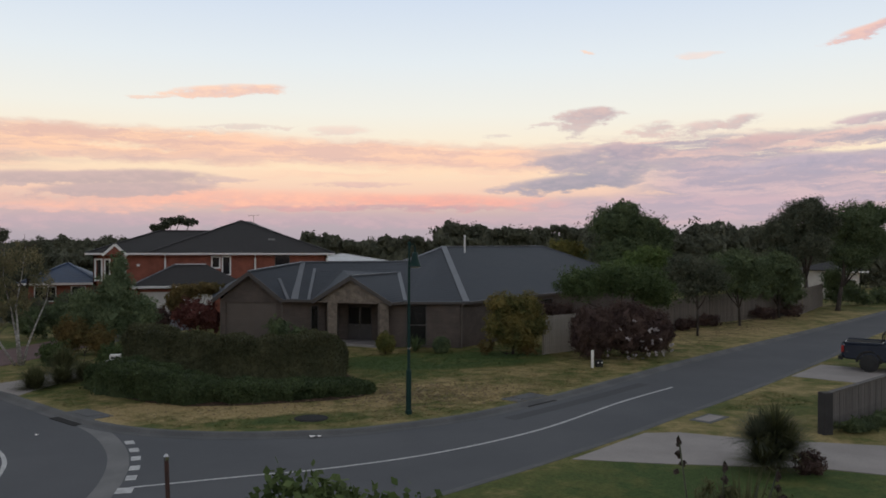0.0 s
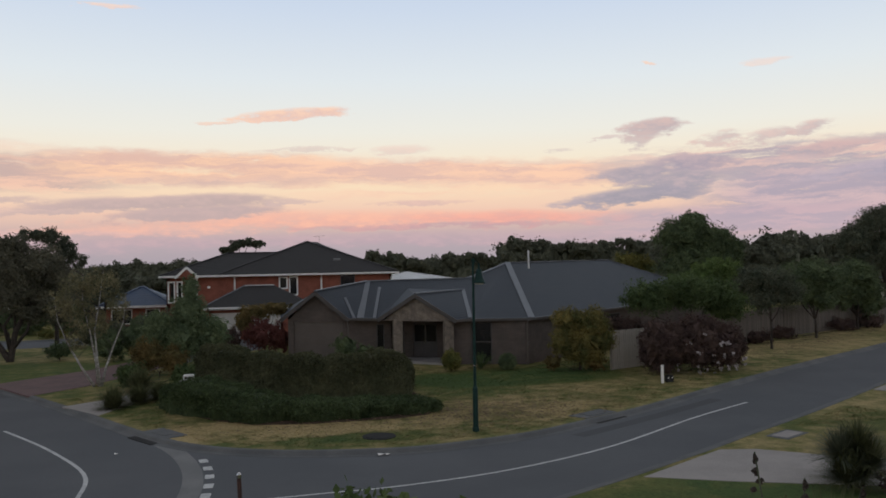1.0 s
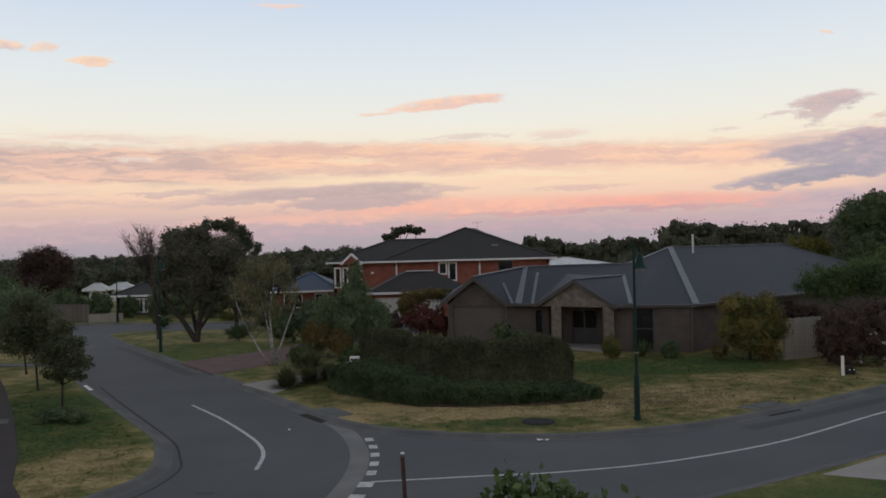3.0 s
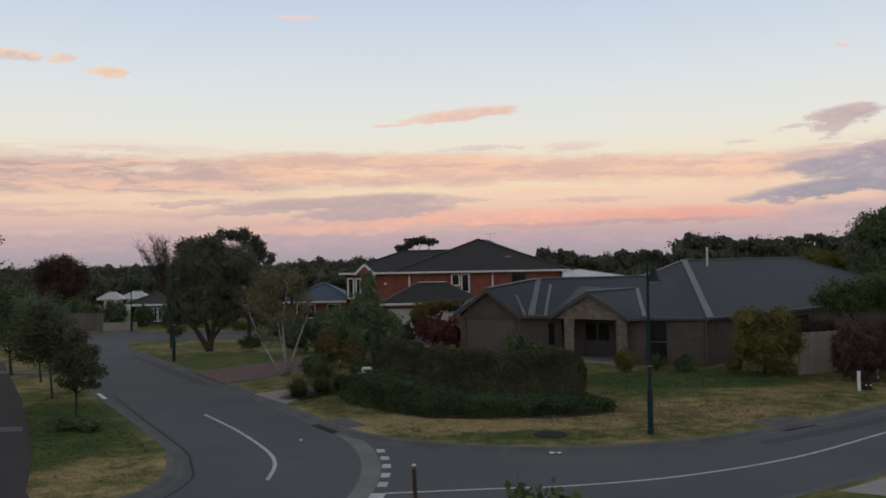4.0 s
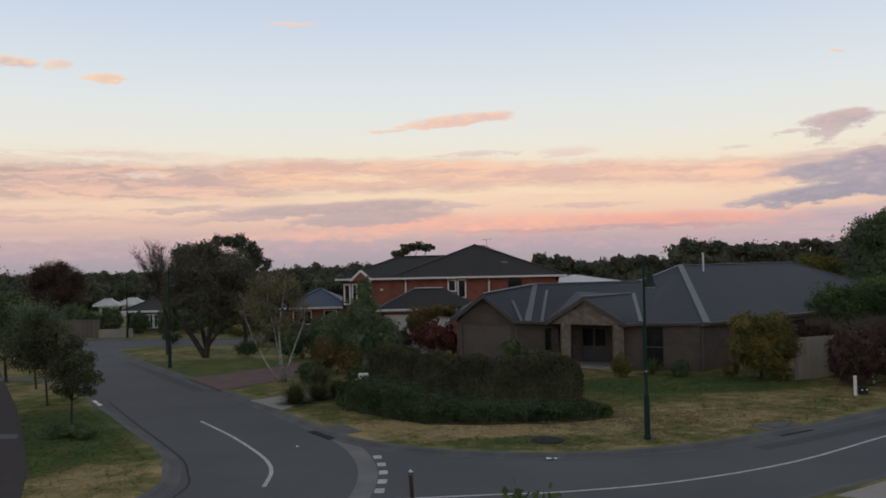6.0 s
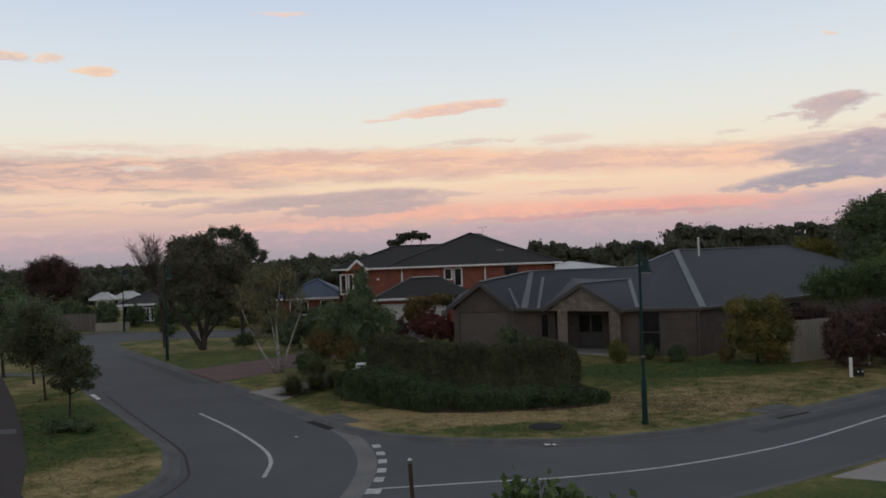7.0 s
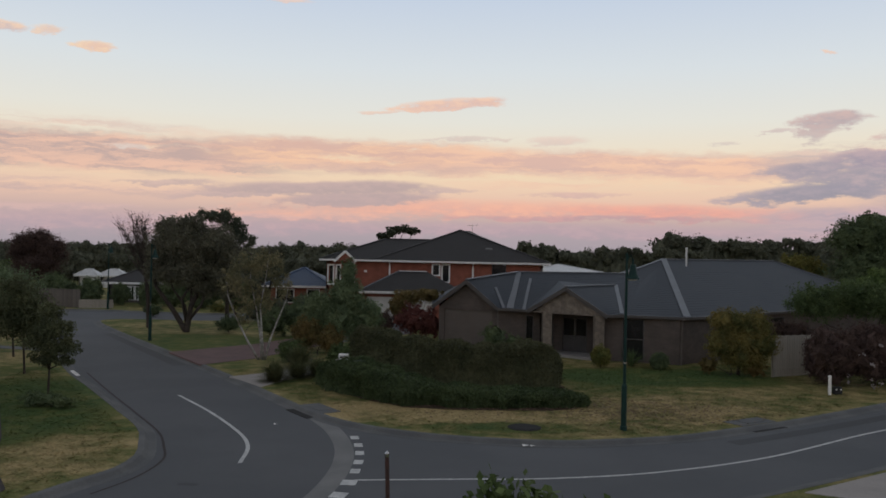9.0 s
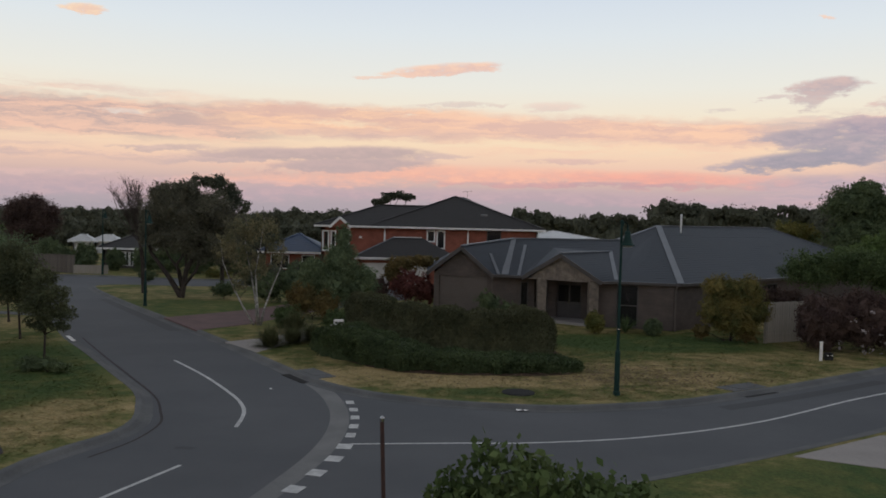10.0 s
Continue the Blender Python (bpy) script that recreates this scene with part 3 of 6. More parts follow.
def build_ground():
    ring = [p for l in LINES for p in l]
    R = 3500.0
    outer = [Vector((R * math.cos(a), R * math.sin(a))) for a in (2 * math.pi * i / 32 for i in range(32))]
    from mathutils import geometry
    extra = [Vector((x, y)) for x in range(-60, 100, 10) for y in range(-10, 110, 10)]
    co = ring + outer + extra
    n = len(ring)
    edges = [(i, (i + 1) % n) for i in range(n)] + [(n + i, n + (i + 1) % 32) for i in range(32)]
    vs, _, fs, *_ = geometry.delaunay_2d_cdt(co, edges, [], 0, 1e-4)
    rx, ry = np.array([p.x for p in ring]), np.array([p.y for p in ring])

    def in_road(x, y):
        x2, y2 = np.roll(rx, -1), np.roll(ry, -1)
        hit = ((ry > y) != (y2 > y)) & (x < (x2 - rx) * (y - ry) / (y2 - ry + 1e-12) + rx)
        return hit.sum() % 2 == 1
    land, street = [], []
    for f in fs:
        c = sum((vs[i] for i in f), Vector((0, 0))) / len(f)
        (street if in_road(c.x, c.y) else land).append(tuple(f))
    def tidy(faces, z):
        used = sorted({i for f in faces for i in f})
        at = {j: i for i, j in enumerate(used)}
        out = []
        for f in faces:
            a, b, c = (vs[i] for i in f[:3])
            out.append(tuple(at[i] for i in (f if (b - a).cross(c - a) > 0 else f[::-1])))
        return [(vs[i].x, vs[i].y, z) for i in used], out
    tagged(new("ground", mesh("ground", *tidy(land, TOP), LAWN)), "dry straw-coloured and green mown grass verge", "ground", kind="structure")
    road = tagged(new("road", mesh("road", *tidy(street, 0.0), ASPHALT)), "smooth dark grey asphalt suburban street", "road", kind="structure")
    for l in LINES:
        # rolled kerb: gutter tray, sloping face, back; the road lies on the right of the far line
        prof = [(-0.44, 0.003), (-0.42, 0.011), (-0.27, 0.016), (-0.22, 0.03), (-0.14, 0.105), (-0.1, 0.121), (0.03, 0.121), (0.04, 0.09)]
        prof = [(-o, h) for o, h in prof]
        tagged(new("kerb", mesh("kerb", *sweep(l, prof), CONCRETE)), "grey concrete rolled kerb and gutter along the road", "kerb", kind="structure")
    return road


ROAD = build_ground()


def strip(name, pts, width, material, z=0.006, label="", category="road marking", step=0.3):
    l = spline(pts, step)
    return tagged(new(name, mesh(name, *sweep(l, [(-width / 2, z), (width / 2, z)]), material)), label, category, kind="structure")


PAVED = []


def flat(name, poly, z0, z1, material, label, category="paving"):
    PAVED.append(poly)
    return tagged(new(name, mesh(name, *prism(poly, z0, z1), material)), label, category, kind="structure")


# spoon drain across the mouth of the side street, and the painted lines
strip("spoon_drain", [(-3.6, 26.4), (-3.05, 25.2), (-2.6, 23.8), (-2.28, 22.2), (-2.2, 20.4), (-2.4, 18.4), (-2.95, 16.0), (-3.6, 13.6), (-3.9, 12.0)], 0.52, SPOON, 0.005,
      "pale concrete spoon drain across the street mouth", "drain")
strip("centre_line", [(-1.75, 19.45), (0.9, 19.71), (2.82, 19.87), (5.79, 20.63), (9.41, 22.42), (13.76, 25.6), (17.1, 27.75)], 0.1, PAINT_ROAD, 0.007, "worn white painted centre line")
strip("centre_line", [(-9.21, 30.08), (-7.45, 27.45), (-6.17, 25.27), (-5.34, 23.64), (-4.92, 22.3), (-4.79, 20.81)], 0.11, PAINT_ROAD, 0.007, "worn white painted line round the bend")
strip("centre_line", [(-5.23, 17.57), (-6.06, 15.53), (-7.2, 12.6)], 0.1, PAINT_ROAD, 0.007, "worn white painted centre line")
for i, (x, y) in enumerate([(-2.16, 23.85), (-1.97, 22.95), (-1.85, 22.05), (-1.8, 21.12), (-1.8, 20.25), (-1.85, 19.25), (-1.98, 18.25), (-2.24, 17.22), (-2.55, 16.16), (-2.9, 15.1), (-3.25, 14.05)]):
    w, l = (0.12, 0.2) if i < 5 else (0.18, 0.21)
    a = math.atan2(1.0, (-0.2, -0.15, -0.08, 0, 0.02, 0.08, 0.2, 0.28, 0.32, 0.34, 0.34)[i])
    u, v = Vector((math.cos(a), math.sin(a))) * l, Vector((math.sin(a), -math.cos(a))) * w
    c = Vector((x, y))
    flat("give_way_mark", [tuple(c - u - v), tuple(c - u + v), tuple(c + u + v), tuple(c + u - v)], 0.002, 0.008, PAINT_ROAD, "white painted give-way dash on the asphalt", "road marking")
strip("tar_seam", [(-14.6, 34.9), (-12.1, 30.8), (-9.6, 26.8), (-7.95, 24.1), (-7.2, 22.3), (-6.8, 21.0), (-6.9, 19.4), (-7.4, 18.0)], 0.07, DARK_PAVING, 0.005, "dark bitumen seam along the gutter", "road seam")
TAR = mat("worn_asphalt", (0.05, 0.052, 0.056), (0.062, 0.063, 0.066), 1.5, 0.8, 0.004, 60, 0.3, spec=0.3)
strip("road_patch", [(-5.75, 18.85), (-5.55, 18.9), (-5.3, 18.82)], 0.2, TAR, 0.004, "dark stained patch on the asphalt", "road stain", 0.1)
strip("road_patch", [(9.0, 24.0), (12.6, 26.2), (16.4, 28.7)], 0.5, TAR, 0.004, "darker strip of asphalt beside the gutter", "road stain")
strip("road_patch", [(-11.5, 37.6), (-15.8, 44.2), (-19.8, 50.4)], 0.6, TAR, 0.004, "darker strip of asphalt beside the gutter", "road stain")


def origin(ob):
    o = Vector((0, 0, 0))
    while ob:
        o += ob.matrix_basis.translation
        ob = ob.parent
    return o


def placed(name, shape, material, parent, label="", smooth=False):
    """A part whose shape is given in the place's own coordinates (unturned parents only)."""
    o = origin(parent)
    v, f = shape
    return part(name, ([(x - o.x, y - o.y, z - o.z) for x, y, z in v], f), material, parent, label, smooth)


def on_wall(p, q, s0, s1, z0, z1, out0, out1):
    """A block on the wall from p to q, between distances along it, standing out from out0 to out1."""
    p, q = Vector(p), Vector(q)
    d = (q - p).normalized()
    n = Vector((d.y, -d.x))
    a, b = p + d * s0, p + d * s1
    return prism([tuple(a + n * out1), tuple(b + n * out1), tuple(b + n * out0), tuple(a + n * out0)], z0, z1)


def window(parent, p, q, s0, s1, z0, z1, frame_mat, w=0.07, sill=True, bars=0, depth=0.0):
    """A framed pane set in a wall's hole."""
    win = placed("window", join(on_wall(p, q, s0 - w, s0 + 0.012, z0 - w, z1 + w, -0.1, 0.025), on_wall(p, q, s1 - 0.012, s1 + w, z0 - w, z1 + w, -0.1, 0.025),
                                on_wall(p, q, s0 + 0.013, s1 - 0.013, z1 - 0.012, z1 + w - 0.002, -0.1, 0.022), on_wall(p, q, s0 + 0.013, s1 - 0.013, z0 - w + 0.002, z0 + 0.012, -0.1, 0.022)), frame_mat, parent)
    placed("pane", on_wall(p, q, s0, s1, z0, z1, -0.09, -0.07), GLASS, win, "dark reflecting glass")
    for i in range(bars):
        z = z0 + (z1 - z0) * (i + 1) / (bars + 1)
        placed("glazing_bar", on_wall(p, q, s0 + 0.013, s1 - 0.013, z - 0.025, z + 0.025, -0.065, -0.01), frame_mat, win)
    return win


def cap(parent, a, b, w=0.3, material=None, h=0.06, lift=0.03):
    a, b = Vector(a) + Vector((0, 0, lift)), Vector(b) + Vector((0, 0, lift))
    return placed("ridge_cap", bar(a, b, w, h), material or ROOF_CAP, parent)


def courses(parent, a, b, c, d, n, material):
    """Roof plane a-b (eave) to d-c (ridge) in shallow overlapping courses, one stepped sheet with thickness."""
    a, b, c, d = (Vector(p) for p in (a, b, c, d))
    nrm = ((b - a).cross(d - a) if (d - a).length > 1e-3 and (b - a).length > 1e-3 else (c - b).cross(d - b)).normalized()
    if nrm.z < 0:
        nrm = -nrm
    V, F = [], []
    for i in range(n):
        s, t = i / n, (i + 1) / n
        V += [tuple(p) for p in (a.lerp(d, s) + nrm * 0.016, b.lerp(c, s) + nrm * 0.016, a.lerp(d, t) + nrm * 0.008, b.lerp(c, t) + nrm * 0.008)]
        k = 4 * i
        F.append((k, k + 1, k + 3, k + 2))
        if i < n - 1:
            F.append((k + 2, k + 3, k + 5, k + 4))
    m = len(V)
    V += [tuple(p - nrm * 0.05) for p in (a, b, c, d)]
    F += [(m, m + 3, m + 2, m + 1), (0, m, m + 1, 1), (m - 2, m - 1, m + 2, m + 3)]
    F += [tuple([m] + list(range(0, m, 2)) + [m + 3]), tuple([m + 2] + list(range(m - 1, 0, -2)) + [m + 1])]
    return placed("roof", (V, F), material, parent)


# ---- the corner house: brown brick, hipped grey roof, two gables ----
def corner_house():
    h = thing("house", "single-storey brown brick house with slate-grey hipped roof", "house", (10, 47, TOP))
    Z0, EV = TOP, 2.42
    K = (12.35, 40.25)
    K2 = (32.4, 57.1)
    PL, PR = (5.45, 43.75), (8.75, 41.35)
    A, B = (0.45, 45.65), (3.45, 44.5)
    # garage front
    L = (Vector(B) - Vector(A)).length
    placed("wall", wall(A, B, Z0, EV, 0.22, [(0.3, L - 0.12, Z0, 2.3)]), BRICK_BROWN, h)
    door = placed("garage_door", on_wall(A, B, 0.3, L - 0.12, Z0 + 0.01, 2.3, -0.16, -0.1), BROWN_DOOR, h, "brown panelled roller garage door")
    for i in range(5):
        z = Z0 + 0.05 + i * 0.43
        placed("panel", on_wall(A, B, 0.36, L - 0.18, z, z + 0.39, -0.1, -0.085), BROWN_DOOR, door)
    # gable over the garage
    a, b, ap = Vector((*A, EV)), Vector((*B, EV)), Vector((1.95, 45.1, 3.78))
    n = Vector((0.36, 0.93, 0)) * 0.2
    tri = [a, b, ap]
    placed("gable", ([tuple(p) for p in tri] + [tuple(p + n) for p in tri], [(0, 1, 2), (5, 4, 3), (0, 3, 4, 1), (1, 4, 5, 2), (2, 5, 3, 0)]), BRICK_BROWN, h, "brown rendered gable end")
    # wall between garage and porch, with a narrow window
    C = (5.9, 44.1)
    placed("wall", wall(B, C, Z0, EV, 0.22, [(1.75, 2.1, 0.7, 2.1)]), BRICK_BROWN, h)
    window(h, B, C, 1.75, 2.1, 0.7, 2.1, DARK_TRIM, 0.04)
    # porch: stone pillars, deep entry
    D0, D1 = (5.9, 44.9), (9.6, 43.2)
    placed("wall", wall(D0, D1, Z0, EV, 0.22, [(0.55, 0.85, 0.3, 2.1), (1.4, 2.75, Z0, 2.15)]), BRICK_BROWN, h)
    window(h, D0, D1, 0.55, 0.85, 0.3, 2.1, DARK_TRIM, 0.04)
    dr = placed("front_door", on_wall(D0, D1, 1.4, 2.75, Z0 + 0.02, 2.15, -0.14, -0.08), DARK_TRIM, h, "dark double entry door")
    for s in (1.47, 2.13):
        for z0, z1 in ((0.3, 1.0), (1.1, 2.0)):
            placed("door_panel", on_wall(D0, D1, s, s + 0.55, z0, z1, -0.08, -0.06), GLASS if z0 > 1 else DARK_TRIM, dr)
    placed("door_handle", on_wall(D0, D1, 2.04, 2.08, 1.0, 1.3, -0.08, -0.03), CHROME, dr, "steel pull handle")
    for x, y in ((6.12, 42.95), (8.52, 41.25)):
        placed("pillar", soft_box(x - 0.24, y - 0.24, Z0, x + 0.24, y + 0.24, EV + 0.02, 0.02), STONE, h, "square stone-clad porch pillar")
    p0, p1, pa = Vector((5.38, 43.32, EV - 0.05)), Vector((8.72, 41.0, EV - 0.05)), Vector((6.97, 42.16, 3.69))
    n = Vector((0.58, 0.81, 0)) * 0.25
    tri = [p0, p1, pa]
    placed("gable", ([tuple(p) for p in tri] + [tuple(p + n) for p in tri], [(0, 1, 2), (5, 4, 3), (0, 3, 4, 1), (1, 4, 5, 2), (2, 5, 3, 0)]), STONE, h, "stacked-stone porch gable")
    placed("porch_floor", prism([(5.9, 43.2), (8.7, 41.0), (9.5, 43.2), (6.0, 44.85)], Z0, Z0 + 0.12), PAVING, h)
    # the room beside the porch: tall window, blank brick, corner
    E = (8.76, 41.55)
    placed("wall", wall((8.95, 43.4), E, Z0, EV, 0.2), BRICK_BROWN, h)
    L = (Vector(K) - Vector(E)).length
    placed("wall", wall(E, K, Z0, EV, 0.22, [(1.05, 2.05, 0.25, 2.28)]), BRICK_BROWN, h)
    window(h, E, K, 1.05, 2.05, 0.25, 2.28, DARK_TRIM, 0.05, bars=1)
    placed("wall", wall(K, K2, Z0, EV, 0.22, [(4.0, 5.6, 0.9, 2.1), (9.0, 10.6, 0.9, 2.1)]), BRICK_BROWN, h)
    window(h, K, K2, 4.0, 5.6, 0.9, 2.1, DARK_TRIM)
    window(h, K, K2, 9.0, 10.6, 0.9, 2.1, DARK_TRIM)
    placed("wall", wall(K2, (25.3, 66.8), Z0, EV, 0.22), BRICK_BROWN, h)
    placed("wall", wall((25.3, 66.8), (6.7, 53.6), Z0, EV, 0.22), BRICK_BROWN, h)
    placed("wall", wall((6.7, 53.6), (0.5, 52.5), Z0, EV, 0.22), BRICK_BROWN, h)
    placed("wall", wall((0.5, 52.5), A, Z0, EV, 0.22), BRICK_BROWN, h)
    # roof
    e = 2.47
    A0, G0, G1 = (1.9, 44.75, 3.97), (0.05, 45.55, e), (3.65, 44.05, e)
    M, N, RL, RR = (5.15, 48.63, 4.36), (11.4, 48.37, 4.41), (14.21, 49.92, 5.3), (24.67, 58.73, 5.33)
    KE, C2, C3 = (12.68, 40.2, 2.47), (33.5, 57.7, e), (25.4, 67.9, e)
    BL, BR = (0.0, 53.0, e), (6.6, 54.2, e)
    X, F1 = (4.25, 43.95, e), (9.65, 40.75, 2.49)
    courses(h, G1, X, M, A0, 14, ROOF_GREY)
    courses(h, BL, G0, A0, M, 14, ROOF_GREY)
    courses(h, X, F1, N, M, 22, ROOF_GREY)
    courses(h, F1, KE, RL, N, 26, ROOF_GREY)
    courses(h, KE, C2, RR, RL, 26, ROOF_GREY)
    courses(h, C2, C3, RR, RR, 20, ROOF_GREY)
    courses(h, C3, BR, RL, RR, 20, ROOF_GREY)
    courses(h, BR, BL, M, N, 16, ROOF_GREY)
    courses(h, BR, BR, N, RL, 8, ROOF_GREY)
    PA, PB, Q1, Q0 = (6.92, 42.0, 3.8), (10.45, 46.2, 3.8), (8.86, 40.75, e), (5.1, 43.35, e)
    Q2 = (9.6, 40.85, 2.53)
    courses(h, Q1, Q2, PB, PA, 14, ROOF_GREY)
    courses(h, (7.4, 47.6, 4.0), Q0, PA, PB, 10, ROOF_GREY)
    for p, q, w in ((RL, KE, 0.34), (RL, RR, 0.22), (RL, N, 0.2), (M, X, 0.36), (M, N, 0.2), (A0, M, 0.2), (PA, PB, 0.2), (RR, C2, 0.3), (PB, Q2, 0.2)):
        cap(h, p, q, w)
    vA, vM, vG, vX, vF, vN = (Vector(p) for p in (A0, M, G1, X, F1, N))
    lo = vG.lerp(vX, 0.45)
    cap(h, lo.lerp(vA.lerp(vM, 0.45), 0.62), lo, 0.16)
    lo = vX.lerp(vF, 0.13)
    cap(h, lo.lerp(vM.lerp(vN, 0.13), 0.8), lo, 0.16)
    # barge boards, gutters, downpipes
    for p, q in ((G0, A0), (A0, G1), (Q0, PA), (PA, Q1)):
        placed("barge_board", bar(Vector(p) + Vector((-0.02, -0.04, -0.1)), Vector(q) + Vector((-0.02, -0.04, -0.1)), 0.05, 0.2), DARK_TRIM, h)
    for p, q in ((G1, X), (X, Q0), (Q1, F1), (F1, KE), (KE, C2)):
        placed("gutter", bar(Vector(p) + Vector((0, -0.05, -0.04)), Vector(q) + Vector((0, -0.05, -0.04)), 0.13, 0.13), DARK_TRIM, h)
    placed("soffit", prism([(9.0, 41.2), (9.5, 40.9), (12.6, 40.35), (33.0, 57.6), (32.3, 57.2), (12.4, 40.5)], 2.36, 2.41), DARK_TRIM, h)
    for x, y in ((12.42, 40.12), (3.62, 44.3)):
        placed("downpipe", tube([(x, y, Z0), (x, y, 2.2), (x + 0.05, y - 0.1, 2.4)], [0.045] * 3), BROWN_DOOR, h)
    placed("flue", tube([(15.61, 49.9, 4.9), (15.61, 49.9, 6.0)], [0.06, 0.06], 10), ROOF_PALE, h, "pale metal roof flue")
    placed("flue_cap", tube([(15.61, 49.9, 5.98), (15.61, 49.9, 6.06)], [0.085, 0.075], 10), ROOF_PALE, h)
    return h


# ---- two-storey red brick house behind ----
def brick_house():
    h = thing("house", "two-storey red brick house with charcoal roof and white trim", "house", (0, 66, TOP))
    y, Z0, EV = 64.0, TOP, 4.66
    A, B = (-8.3, y), (8.75, y)
    off = 8.3
    holes = [(-8.12 + off, -7.76 + off, 2.78, 4.22), (-7.48 + off, -7.22 + off, 2.8, 4.22), (-6.55 + off, -6.15 + off, 2.8, 4.45), (0.05 + off, 0.55 + off, 3.64, 4.42), (0.82 + off, 1.32 + off, 3.12, 4.42), (4.72 + off, 5.78 + off, 2.6, 4.52)]
    placed("wall", wall(A, B, Z0, EV, 0.25, holes), BRICK_RED, h)
    placed("wall", wall(B, (8.75, 75), Z0, EV, 0.25), BRICK_RED, h)
    placed("wall", wall((8.75, 75), (-8.3, 75), Z0, EV, 0.25), BRICK_RED, h)
    placed("wall", wall((-8.3, 75), A, Z0, EV, 0.25), BRICK_RED, h)
    for s0, s1, z0, z1 in holes[:5]:
        window(h, A, B, s0, s1, z0, z1, WHITE, 0.1)
    s0, s1, z0, z1 = holes[5]
    window(h, A, B, s0, s1, z0, z1, DARK_TRIM, 0.04, bars=1)
    placed("vent", on_wall(A, B, -5.33 + off, -5.12 + off, 3.74, 3.9, 0.0, 0.03), WHITE, h, "small white wall vent")
    e = 4.74
    c = [(-8.75, 63.5, e), (9.2, 63.5, e), (9.2, 75.5, e), (-8.75, 75.5, e)]
    RA, RB = (-3.95, 67.2, 6.42), (1.2, 67.2, 6.42)
    AP, AQ = (2.3, 68.3, 7.3), (3.2, 70.5, 7.3)
    courses(h, c[0], (0.2, 63.5, e), RB, RA, 18, ROOF_DARK)
    courses(h, c[3], c[0], RA, RA, 16, ROOF_DARK)
    courses(h, (-4.6, 63.52, e + 0.02), c[1], AP, AP, 24, ROOF_DARK)
    courses(h, c[1], c[2], AQ, AP, 20, ROOF_DARK)
    courses(h, (-4.6, 75.5, e), (-4.6, 63.54, e), AP, AQ, 20, ROOF_DARK)
    courses(h, (1.4, 75.5, e), c[3], RA, RB, 16, ROOF_DARK)
    courses(h, c[2], (-4.6, 75.5, e), AQ, AQ, 16, ROOF_DARK)
    for p, q in ((AP, c[1]), (AP, (-4.4, 63.6, e + 0.05)), (RA, c[0]), (RA, RB)):
        cap(h, p, q, 0.22, ROOF_DARK)
    placed("fascia", join(bar((-8.75, 63.45, e - 0.06), (9.2, 63.45, e - 0.06), 0.05, 0.11), bar((9.22, 63.42, e - 0.08), (9.22, 75.5, e - 0.08), 0.05, 0.17), bar((-8.77, 63.42, e - 0.08), (-8.77, 75.5, e - 0.08), 0.05, 0.17)), WHITE, h, "white gutter and fascia")
    placed("soffit", box(-8.7, 63.48, 4.58, 9.15, 63.98, 4.62), WHITE, h)
    # little front gable
    g0, g1, ga = Vector((-7.5, 63.3, 4.6)), Vector((-6.0, 63.3, 4.6)), Vector((-6.77, 63.3, 5.34))
    n = Vector((0, 0.25, 0))
    tri = [g0, g1, ga]
    placed("gable", ([tuple(p) for p in tri] + [tuple(p + n) for p in tri], [(0, 1, 2), (5, 4, 3), (0, 3, 4, 1), (1, 4, 5, 2), (2, 5, 3, 0)]), BRICK_RED, h)
    for p, q in ((g0 - Vector((0.1, 0.06, 0.05)), ga), (ga, g1 + Vector((0.1, -0.06, -0.05)))):
        placed("barge_board", bar(p, q, 0.12, 0.17), WHITE, h, "white barge board")
    courses(h, (-7.6, 63.3, 4.55), (-7.6, 66, 4.75), (-6.77, 66.4, 5.36), (-6.77, 63.25, 5.36), 6, ROOF_DARK)
    courses(h, (-5.9, 63.3, 4.55), (-5.9, 66, 4.75), (-6.77, 66.4, 5.36), (-6.77, 63.25, 5.36), 6, ROOF_DARK)
    for x in (-3.33, 3.2, 8.68):
        placed("downpipe", tube([(x, 63.9, 0.2), (x, 63.9, 4.3), (x, 63.6, 4.6)], [0.07] * 3), WHITE, h, "white downpipe")
    # roof window drawn as one opaque pale slab, without glass
    placed("roof_vent", slab([(4.25, 65.25, 5.77), (4.8, 65.25, 5.77), (4.8, 65.4, 5.86), (4.25, 65.4, 5.86)], 0.1), SPOON, h, "small pale roof window as an opaque slab")
    an = placed("antenna", join(tube([(3.3, 68.5, 6.6), (3.3, 68.5, 7.75)], [0.025, 0.02], 6), bar((2.85, 68.5, 7.72), (3.75, 68.5, 7.78), 0.03, 0.03)), CHROME, h, "thin television antenna")
    for i in range(5):
        x = 2.95 + 0.17 * i
        placed("antenna_rod", bar((x, 68.25, 7.74), (x, 68.75, 7.74), 0.02, 0.02), CHROME, an)
    return h


